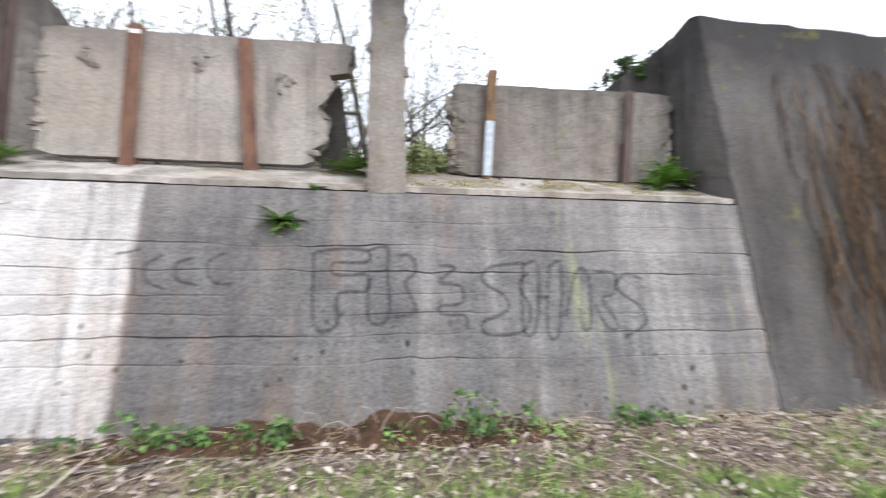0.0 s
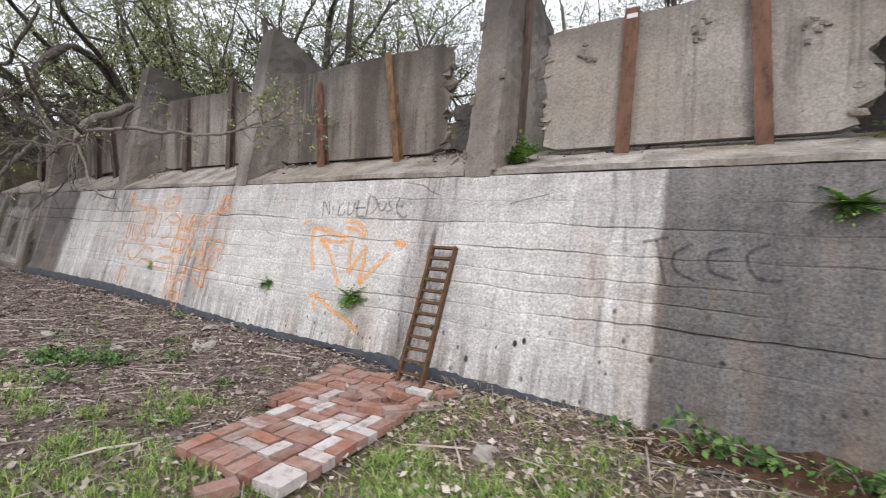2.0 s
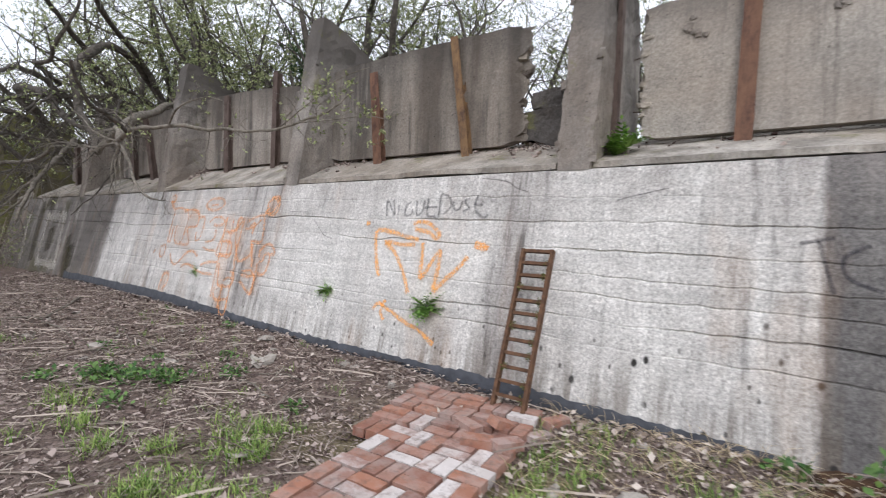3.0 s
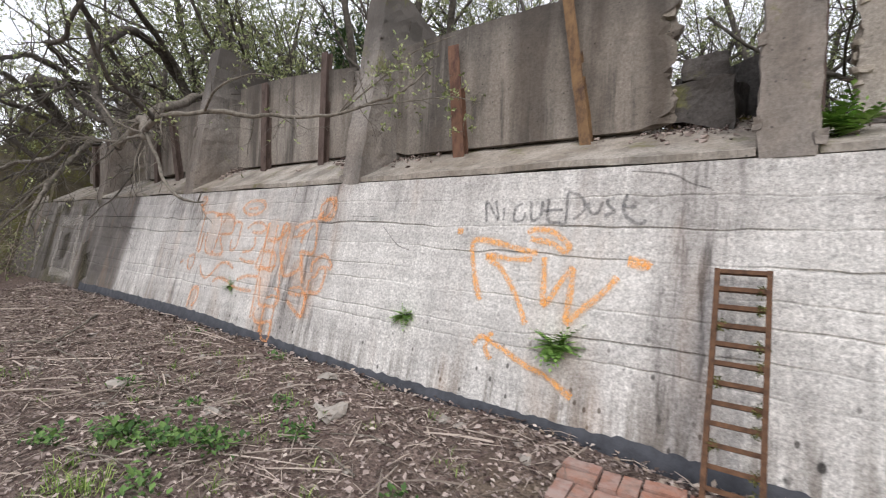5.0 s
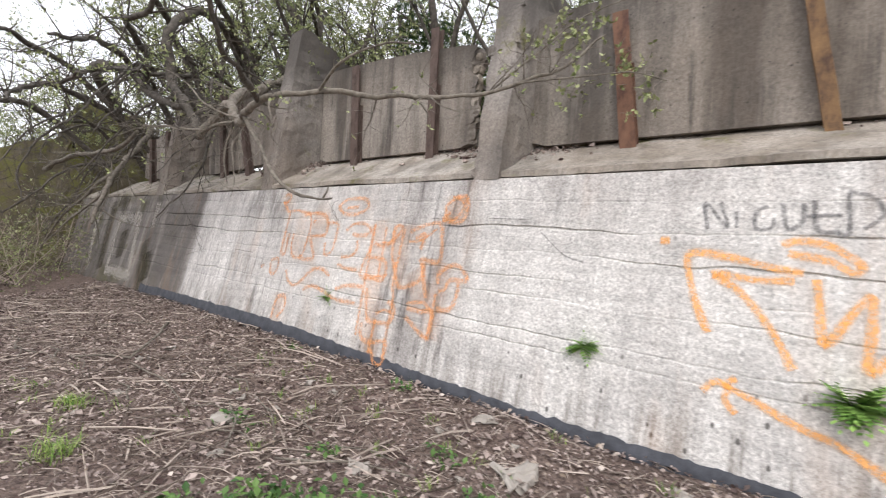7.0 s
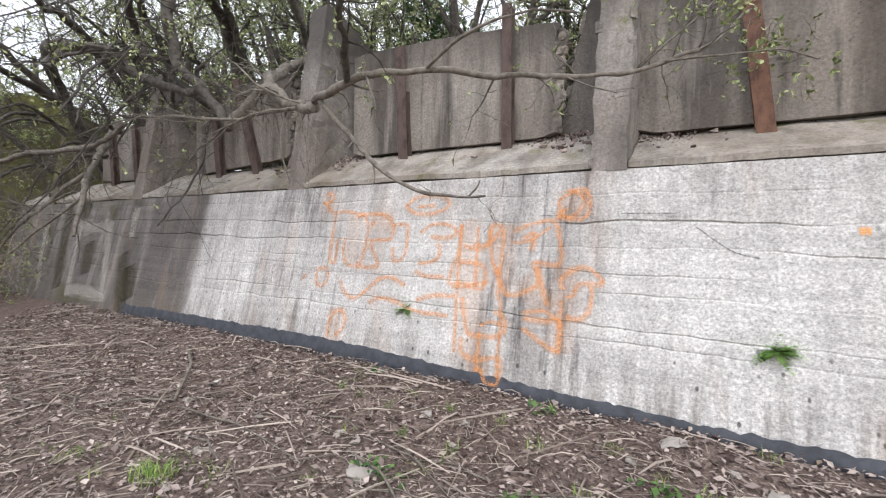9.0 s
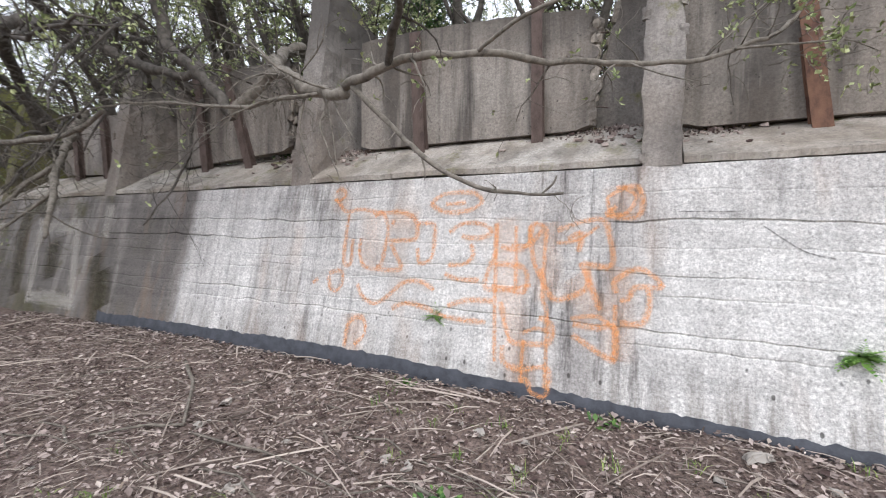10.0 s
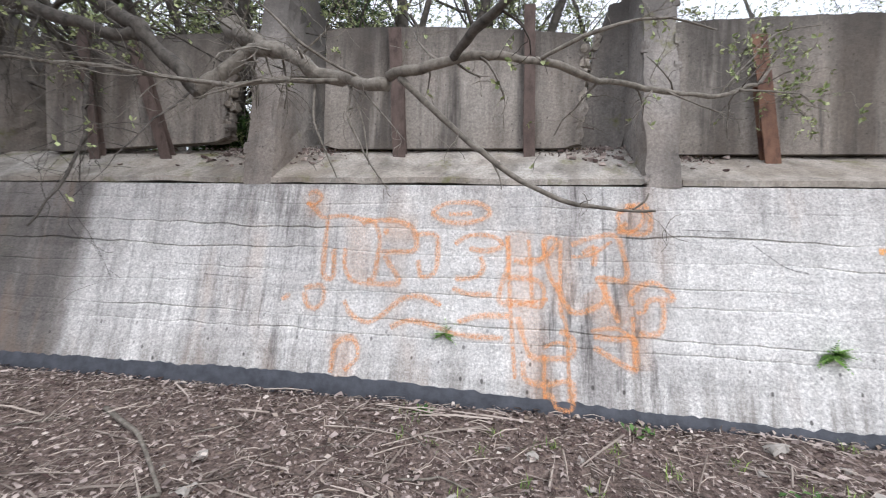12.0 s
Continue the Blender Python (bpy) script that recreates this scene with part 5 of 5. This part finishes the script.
    limb([(-14.2, 4.2, 4.3), (-13.2, 2.6, 3.7), (-12.2, 1.9, 3.1), (-11.0, 1.9, 3.0)], 0.05, 0.012, twigs=14, tl=0.8, leafy=0.7)
    # brush hanging low over the far bay
    for k in range(14):
        a = Vector((rng.uniform(-18.5, -13.5), rng.uniform(3.2, 4.6), rng.uniform(2.8, 4.2)))
        b = a + Vector((rng.uniform(0.2, 1.6), rng.uniform(-1.5, -0.6), rng.uniform(-1.2, 0.1)))
        c = b + Vector((rng.uniform(-0.6, 0.9), rng.uniform(-0.8, 0.0), rng.uniform(-1.2, -0.3)))
        limb([tuple(a), tuple(a.lerp(b, 0.5) + Vector((0, 0, 0.25))), tuple(b), tuple(c)], 0.035, 0.008, twigs=11, tl=0.8, leafy=0.08, sides=6)
    root = thing("overhanging_tree", "old twisting tree leaning over the parapet, few leaves", "tree", (-12.0, 6.2, 2.2))
    for name, v, f, m, lab in (("trunk", vs, fs, BARK, "dark rough bark"), ("limb", pv, pf, PALE_BARK, "pale grey-brown limb"), ("crown", lv, lf, LEAF, "small pale green leaves")):
        put_mesh(name, [(a + 12.0, b - 6.2, c - 2.2) for a, b, c in v], f, m, root, lab, smooth=name != "crown")


overhang()


# ---- dead creeper on the end block ----
def creeper():
    rng = random.Random(41)
    vs, fs = [], []
    for k in range(620):
        x = 4.5 + 2.9 * rng.random() ** 0.7
        z = rng.uniform(0.5, 3.9)
        pts = []
        for j in range(7):
            pts.append(Vector((x, 3.56 + 0.238 * z - rng.uniform(0.01, 0.06), z)))
            x += rng.gauss(0, 0.05)
            z -= rng.uniform(0.08, 0.3)
            if z < 0.15:
                break
        if len(pts) > 2:
            tube(vs, fs, pts, [rng.uniform(0.003, 0.009)] * len(pts), 3)
    ob = put_mesh("dead_creeper", vs, fs, DEAD)
    tagged(ob, "brown dead creeper stems hanging on the end block", "creeper", kind="stuff")


DEAD = simple("dead_stem", (0.05, 0.033, 0.022), (0.2, 0.13, 0.075), 9, 0.95, 0.003, island=True)
creeper()


# ---- brush at the far end ----
def bush(x, y, z, size, seed, label, leafy, material=LEAF, top=3):
    rng = random.Random(seed)
    vs, fs, lv, lf = [], [], [], []
    for k in range(12):
        d = (rnd_dir(rng) + Vector((0, 0, 0.9))).normalized()
        grow(vs, fs, lv, lf, rng, Vector((rng.uniform(-.3, .3), rng.uniform(-.3, .3), -0.05)), d, 0.014, size, 1, top, 0.06, leafy, 0.9, 5)
    root = thing("bush", label, "bush", (x, y, z), "brambles and bushes")
    put_mesh("stem", vs, fs, TWIG, root)
    put_mesh("foliage", lv, lf, material, root)


bush(-18.4, 2.4, 0.1, 1.3, 3, "tangled bramble bush at the foot of the mossy wall", 0.8)
bush(-18.8, 0.6, 0.0, 1.5, 4, "tangled grey-green brush by the mossy wall", 0.8)
bush(-17.8, 1.4, 0.0, 1.4, 31, "dense dark brush at the overgrown end", 0.8)
bush(-19.0, 3.2, 0.1, 1.6, 32, "dense dark bramble against the mossy wall", 0.8)
bush(-19.5, -1.5, 0.0, 1.6, 6, "grey-green scrub beyond the yard", 2.5)
bush(3.3, 5.7, 2.4, 0.5, 7, "dry scrub behind the broken panel", 1.0)
bush(0.5, 6.0, 2.3, 0.55, 9, "yellow-green scrub on the bank between buttress and panel", 5)
bush(-0.6, 6.2, 2.3, 0.6, 10, "yellow-green scrub behind the parapet gap", 4)
bush(-4.0, 6.4, 2.3, 0.7, 12, "green scrub behind the parapet gap", 4)


# ---- ground cover ----
def scatter():
    rng = random.Random(77)
    lv, lf, tv, tf, gv, gf, sv, sf, dv, df = [], [], [], [], [], [], [], [], [], []

    def green(x, y):
        g = 0.5 + 0.5 * fbm(x, y, 4.4, 0.8, 3)
        return sstep(-6.5, -3.0, x) * sstep(3.4, 2.7, y) * sstep(0.43, 0.58, g) + 0.12 * sstep(-9, -5, x) * (g > 0.66)

    for k in range(56000):
        x = rng.uniform(-16.5, 6.0)
        y = 3.66 - 3.0 * rng.random() ** 1.25
        g = green(x, y)
        if rng.random() < 0.35 * g:
            continue
        s = rng.uniform(0.018, 0.05) if rng.random() < 0.93 else rng.uniform(0.05, 0.085)
        d = Vector((rng.uniform(-1, 1), rng.uniform(-1, 1), rng.uniform(-0.25, 0.35))).normalized()
        n_ = (Vector((0, 0, 1)) + rnd_dir(rng) * 0.6).normalized()
        leaf(lv, lf, Vector((x, y, ground_z(x, y) + rng.uniform(0.004, 0.028))), d, n_, s, s * rng.uniform(0.18, 0.4))
    for k in range(9500):
        x = rng.uniform(-16, 5.5)
        y = 3.62 - 2.8 * rng.random()
        if x > -4.5 and rng.random() < 0.6:
            continue
        a = rng.uniform(0, 6.28)
        l = rng.uniform(0.04, 0.24) if rng.random() < 0.94 else rng.uniform(0.25, 0.7)
        p = Vector((x, y, ground_z(x, y) + rng.uniform(0.008, 0.035)))
        d = Vector((math.cos(a), math.sin(a), rng.uniform(-0.08, 0.1)))
        r = rng.uniform(0.0015, 0.0045) + 0.004 * (l > 0.3)
        q = p + d * l * 0.5 + Vector((0, 0, rng.uniform(0, 0.02)))
        e = p + d * l
        for w in (q, e):
            if w.y > 3.6:
                w.y = 3.6
            w.z = max(w.z, ground_z(w.x, w.y) + 0.006)
        tube(tv, tf, [p, q, e], [r, r, r * 0.6], 3)
    pv, pf = [], []
    for k in range(3100):
        x = rng.uniform(-4.2, 5.5) if k < 2400 else rng.uniform(-13.5, -4.0)
        y = 3.6 - 2.4 * rng.random() ** 1.4
        s = rng.uniform(0.03, 0.075) if k < 2400 else rng.uniform(0.02, 0.06)
        d = Vector((rng.uniform(-1, 1), rng.uniform(-1, 1), rng.uniform(-0.1, 0.4))).normalized()
        leaf(pv, pf, Vector((x, y, ground_z(x, y) + rng.uniform(0.012, 0.045))), d, (Vector((0, -0.3, 1)) + rnd_dir(rng) * 0.6).normalized(), s, s * rng.uniform(0.2, 0.4))
    tagged(put_mesh("pale_leaves", pv, pf, simple("pale_dead_leaf", (0.22, 0.17, 0.13), (0.54, 0.47, 0.41), 3, 0.9, 0.001, island=True)), "pale bleached dead leaves among the grass", "ground cover", kind="stuff")
    k = 0
    tries = 0
    while k < 3800 and tries < 90000:
        tries += 1
        x, y = rng.uniform(-11, 6), 3.55 - 3.1 * rng.random()
        if rng.random() > green(x, y) * 0.9 + 0.012:
            continue
        if -4.75 < x + 0.2 * (y - 1.7) < -3.2 and 1.65 < y < 3.6:
            continue
        k += 1
        for b in range(rng.randrange(7, 15)):
            p = Vector((x + rng.gauss(0, 0.03), y + rng.gauss(0, 0.03), 0))
            p.z = ground_z(p.x, p.y) - 0.005
            h = rng.uniform(0.03, 0.11)
            d = Vector((rng.gauss(0, 0.4), rng.gauss(0, 0.4), 1)).normalized()
            s = Vector((d.y, -d.x, 0))
            s = s.normalized() * rng.uniform(0.0018, 0.0035) if s.length > 0.01 else Vector((0.003, 0, 0))
            m = p + d * h * 0.6
            t = m + (d + Vector((d.x, d.y, -0.5))).normalized() * h * 0.5
            i = len(gv)
            gv += [tuple(p - s), tuple(p + s), tuple(m + s), tuple(m - s), tuple(t)]
            gf += [(i, i + 1, i + 2, i + 3), (i + 3, i + 2, i + 4)]
    for x, y in ((-4.95, 1.25), (-5.7, 1.35), (-5.35, 1.55), (-6.2, 1.4), (-4.85, 1.9), (-5.1, 2.1), (-3.2, 2.3), (-2.9, 2.0), (-2.4, 2.4), (-6.7, 1.5), (-1.6, 2.2), (-0.8, 2.5), (0.3, 2.4), (1.6, 2.6), (2.6, 2.6), (-1.2, 2.0), (-0.3, 2.1), (0.8, 2.2), (1.2, 2.5), (2.0, 2.3), (3.2, 2.4), (-9.6, 1.6), (-8.7, 1.3)):
        for b in range(110):
            p = Vector((x + rng.gauss(0, 0.07), y + rng.gauss(0, 0.06), 0))
            p.z = ground_z(p.x, p.y) - 0.005
            h = rng.uniform(0.06, 0.17)
            d = Vector((rng.gauss(0, 0.4), rng.gauss(0, 0.4), 1)).normalized()
            s = Vector((d.y, -d.x, 0.001)).normalized() * 0.0028
            m = p + d * h * 0.6
            t = m + (d + Vector((d.x * 1.5, d.y * 1.5, -0.6))).normalized() * h * 0.5
            i = len(gv)
            gv += [tuple(p - s), tuple(p + s), tuple(m + s), tuple(m - s), tuple(t)]
            gf += [(i, i + 1, i + 2, i + 3), (i + 3, i + 2, i + 4)]
    for k in range(900):
        x, y = rng.uniform(-3.4, 5.5), 3.62 - rng.random() ** 2 * 1.2
        p = Vector((x, y, ground_z(x, y)))
        for b in range(3):
            d = Vector((rng.gauss(0, 1), rng.gauss(0, 0.5), rng.uniform(0.1, 0.8))).normalized()
            l = rng.uniform(0.08, 0.3)
            e = p + d * l + Vector((0, 0, -0.3 * l))
            e.y = min(e.y, 3.62)
            e.z = max(e.z, ground_z(e.x, e.y) + 0.01)
            tube(dv, df, [p, p + d * l * 0.55, e], [0.002, 0.0018, 0.001], 3)
    for v, f, m, name, lab in (
        (lv, lf, LITTER, "leaf_litter", "brown and greyish dead leaves covering the soil"),
        (tv, tf, TWIG, "twigs", "dry brown twigs strewn over the ground"),
        (gv, gf, GRASS, "grass", "patchy fresh green grass tufts"),
        (dv, df, STRAW, "dry_grass", "dry straw-coloured grass along the wall foot"),
    ):
        tagged(put_mesh(name, v, f, m), lab, "ground cover", kind="stuff")


scatter()


def stone(x, y, s, k, label):
    def f(u, v, w):
        p = Vector((u - 0.5, v - 0.5, (w - 0.5) * 0.6))
        p = p * 0.85
        p.z *= 0.5
        return tuple((p + rnd0(p * 0.12 + Vector((k * 1.7, 0, 0))) * 0.42 + rnd0(p * 0.5 + Vector((0, k, 0))) * 0.08) * s)

    vs, fs = block(f, 4, 4, 3)
    ob = put_mesh("stone", vs, fs, STONE)
    ob.location = (x, y, ground_z(x, y) + s * 0.12)
    ob.rotation_euler = (0, 0, k * 1.3)
    tagged(ob, label, "stone", group="loose rubble stones")


for x, y, s, k in ((-6.4, 3.0, 0.2, 61), (-7.26, 2.5, 0.14, 62), (-6.9, 3.4, 0.13, 63), (-2.72, 2.8, 0.14, 64), (-4.9, 1.85, 0.12, 65), (-8.6, 2.3, 0.16, 66)):
    stone(x, y, s, k, "flat pale slab of broken concrete on the ground")
rs = random.Random(3)
for k in range(46):
    x = rs.uniform(-11.5, -4.6) if k < 34 else rs.uniform(-3.2, 1.0)
    y = rs.uniform(1.5, 3.4)
    stone(x, y, rs.choice((0.03, 0.04, 0.05, 0.06, 0.07, 0.1)), k, "pale lump of broken concrete on the ground")


def stick(p, q, r, label):
    vs, fs = [], []
    a, b = Vector(p), Vector(q)
    a.z, b.z = ground_z(a.x, a.y) + r, ground_z(b.x, b.y) + r * 1.4
    m = a.lerp(b, 0.5) + Vector((0.04, 0.05, 0.03))
    pts = smooth_path([a, a.lerp(m, 0.6) + Vector((0.03, -0.02, 0.01)), m, b], 4)
    tube(vs, fs, pts, [r * (1 - 0.5 * i / len(pts)) for i in range(len(pts))], 6)
    tagged(put_mesh("stick", vs, fs, PALE_BARK, smooth=True), label, "stick", group="fallen sticks")


stick((-11.9, 3.15, 0), (-10.75, 2.35, 0), 0.022, "thick grey fallen stick on leaf litter")
stick((-10.75, 2.35, 0), (-11.2, 1.9, 0), 0.014, "thin fallen stick on leaf litter")
stick((-10.6, 2.3, 0), (-9.0, 2.2, 0), 0.011, "long thin fallen branch on leaf litter")
stick((-8.9, 2.5, 0), (-8.0, 2.0, 0), 0.012, "pale fallen branch among stones")
stick((-2.0, 3.2, 0), (-0.6, 3.3, 0), 0.01, "long dry stem lying along the wall foot")
stick((-1.6, 3.45, 0), (-0.9, 3.0, 0), 0.008, "dry bent stem at the wall foot")


def weed(x, y, size, n, label, material=FERN):
    rng = random.Random(int(abs(x * 133 + y * 71)))
    vs, fs = [], []
    for k in range(n):
        p = Vector((rng.gauss(0, size * 0.5), rng.gauss(0, size * 0.3), rng.uniform(0.01, size * 0.35)))
        p.z += ground_z(x + p.x, y + p.y) - ground_z(x, y)
        d = (rnd_dir(rng) + Vector((0, 0, 0.15))).normalized()
        l = rng.uniform(0.03, 0.065)
        leaf(vs, fs, p, d, Vector((0, 0, 1)), l, l * 0.33)
    ob = put_mesh("weed", vs, fs, material)
    ob.location = (x, y, ground_z(x, y))
    tagged(ob, label, "weed", group="leafy weeds", kind="stuff")


for x, y, s, n in ((-7.25, 1.85, 0.28, 210), (-6.95, 2.0, 0.3, 230), (-6.7, 2.2, 0.26, 200), (-6.4, 2.68, 0.16, 90), (-5.3, 2.55, 0.12, 40), (-6.9, 2.9, 0.15, 40), (-7.8, 3.45, 0.09, 24), (-9.4, 3.45, 0.1, 30), (-7.6, 2.5, 0.14, 40), (-7.6, 1.55, 0.2, 90), (-8.5, 2.35, 0.2, 50), (-6.5, 1.7, 0.2, 80)):
    weed(x, y, s, n, "low leafy green weeds in the litter", NETTLE)
for x, y, s, n in ((-0.9, 3.5, 0.3, 70), (-1.5, 3.5, 0.2, 50), (0.9, 3.5, 0.35, 90), (1.4, 3.4, 0.25, 60), (2.6, 3.5, 0.2, 50), (4.4, 3.3, 0.3, 70), (0.3, 3.45, 0.3, 60)):
    weed(x, y, s, n, "bramble leaves and weeds at the wall foot")


# ---- brambles at the foot of the dark bay, moss on the ledge ----
def bramble(x, y, n, reach, label):
    rng = random.Random(int(abs(x * 57 + 9)))
    root = thing("bramble", label, "bramble", (x, y, ground_z(x, y)), "brambles at the wall foot")
    vs, fs, lv, lf = [], [], [], []
    for k in range(n):
        a = rng.uniform(-1, 1)
        d = Vector((a, rng.uniform(-0.5, 0.0), 0))
        l = reach * rng.uniform(0.5, 1.1)
        h = l * rng.uniform(0.25, 0.6)
        s = Vector((rng.uniform(-0.4, 0.4), 0, 0))
        pts = [s + d * l * t + Vector((0, 0, h * 4 * t * (1 - t * 0.9))) for t in (0, 0.2, 0.45, 0.7, 0.9)]
        vs, fs = [], []
        tube(vs, fs, pts, [0.005, 0.005, 0.004, 0.003, 0.002], 4)
        put_mesh("stem", vs, fs, TWIG, root)
        if k % 2 == 0:
            for p in smooth_path(pts, 3)[3:]:
                for j in range(3):
                    q = p + rnd_dir(rng) * 0.03
                    q.y = min(q.y, 0.06)
                    leaf(lv, lf, q, rnd_dir(rng), (rnd_dir(rng) + Vector((0, -0.6, 0.8))).normalized(), rng.uniform(0.04, 0.075), rng.uniform(0.012, 0.024))
    put_mesh("foliage", lv, lf, NETTLE, root, "dark green bramble leaves")


bramble(-1.0, 3.45, 9, 0.5, "bramble with dark green leaves at the wall foot")
bramble(-1.6, 3.42, 7, 0.4, "dry bramble stems at the wall foot")
bramble(0.9, 3.45, 12, 0.6, "green bramble climbing the wall foot")
bramble(2.3, 3.45, 8, 0.4, "low green bramble by the wall foot")
bramble(-0.2, 3.45, 8, 0.5, "dry brown bramble tangle at the wall foot")


def earth_heap():
    def f(u, v, w):
        x = -1.95 + 3.6 * u
        hgt = 0.15 * sstep(0, 0.14, u) * sstep(1, 0.75, u) * (0.62 + 0.55 * fbm(x, 0, 0, 1.8))
        y = 3.3 + 0.34 * v
        base = ground_z(x, y) - 0.04
        return (x, y + 0.1 * (v > 0.5) * hgt, base + max(0.02, (0.06 + hgt * (v ** 0.8) + 0.03 * fbm(x, y, 3, 6))) * w)

    vs, fs = block(f, 130, 8, 2)
    ob = put_mesh("earth_heap", vs, fs, simple("red_brown_earth", (0.022, 0.014, 0.01), (0.12, 0.065, 0.035), 16, 0.95, 0.02))
    tagged(ob, "reddish brown earth and dead stems banked against the wall", "earth heap", kind="structure")


earth_heap()


def ledge_moss():
    rng = random.Random(19)
    vs, fs = [], []
    for k in range(9000):
        x = rng.uniform(0.3, 3.6) if k < 7500 else rng.choice((rng.uniform(-7.2, -6.7), rng.uniform(-10.9, -8.0), rng.uniform(-0.6, -0.1), rng.uniform(-4.4, -3.8)))
        y = rng.uniform(4.25, 4.95) if k < 7500 else rng.uniform(4.75, 5.0)
        if fbm(x, y, 8, 1.6) < -0.05:
            continue
        p = Vector((x, y, ledge_top(y, x) + 0.005))
        leaf(vs, fs, p, (rnd_dir(rng) + Vector((0, 0, 0.7))).normalized(), rnd_dir(rng), rng.uniform(0.015, 0.05), rng.uniform(0.002, 0.005))
    tagged(put_mesh("ledge_moss", vs, fs, simple("yellow_moss", (0.13, 0.12, 0.03), (0.38, 0.32, 0.12), 5, 0.9, 0.001, island=True)), "yellow-green moss and dry grass on the ledge", "moss", kind="stuff")


ledge_moss()
bush(3.5, 5.7, 4.05, 0.22, 41, "dark dead growth on the broken concrete wing", 1.2, IVY)
bush(0.75, 5.6, 2.35, 0.4, 21, "yellow-green scrub beside the crumbled panel", 5)
bush(-12.4, 5.6, 2.35, 0.6, 22, "dark ivy in the gap behind the parapet", 6, IVY)


def ledge_rubble():
    rng = random.Random(66)
    vs, fs = [], []
    for k in range(240):
        x = rng.choice((rng.uniform(-14, 3.5), rng.gauss(-7.1, 0.25), rng.gauss(-4.1, 0.2), rng.gauss(-10.8, 0.2), rng.gauss(-7.9, 0.2), rng.gauss(-11.7, 0.2)))
        y = rng.uniform(4.35, 5.0)
        s = rng.uniform(0.012, 0.05)
        c = Vector((x, y, ledge_top(y, x) + 0.02))

        def f(u, v, w):
            p = Vector((u - 0.5, v - 0.5, (w - 0.5) * 0.5)) * s
            return tuple(c + p + rnd0((c + p) * 2) * s * 0.5)

        v2, f2 = block(f, 1, 1, 1)
        n0 = len(vs)
        vs += v2
        fs += [tuple(i + n0 for i in q) for q in f2]
    for k in range(2600):
        x = rng.choice((rng.gauss(-7.15, 0.2), rng.gauss(-4.1, 0.25), rng.gauss(-10.85, 0.2), rng.gauss(-7.95, 0.25), rng.gauss(-11.7, 0.25), rng.uniform(-14, 3.5)))
        y = rng.uniform(4.55, 5.05)
        leaf(vs, fs, Vector((x, y, ledge_top(y, x) + rng.uniform(0.012, 0.035))), rnd_dir(rng), rnd_dir(rng), rng.uniform(0.02, 0.05), 0.008)
    tagged(put_mesh("ledge_debris", vs, fs, LITTER), "dead leaves and concrete crumbs lying on the ledge", "debris", kind="stuff")


ledge_rubble()


rt = random.Random(90)
for k in range(24):
    x, y = rt.uniform(-13.5, -5.2), rt.uniform(1.5, 3.2)
    a, l = rt.uniform(-0.7, 0.7) + (math.pi if rt.random() < 0.5 else 0), rt.uniform(0.35, 1.1)
    x2, y2 = x + l * math.cos(a), min(3.45, y + 0.7 * l * math.sin(a))
    stick((x, y, 0), (x2, y2, 0), rt.uniform(0.005, 0.012), "thin crooked fallen branch on leaf litter")
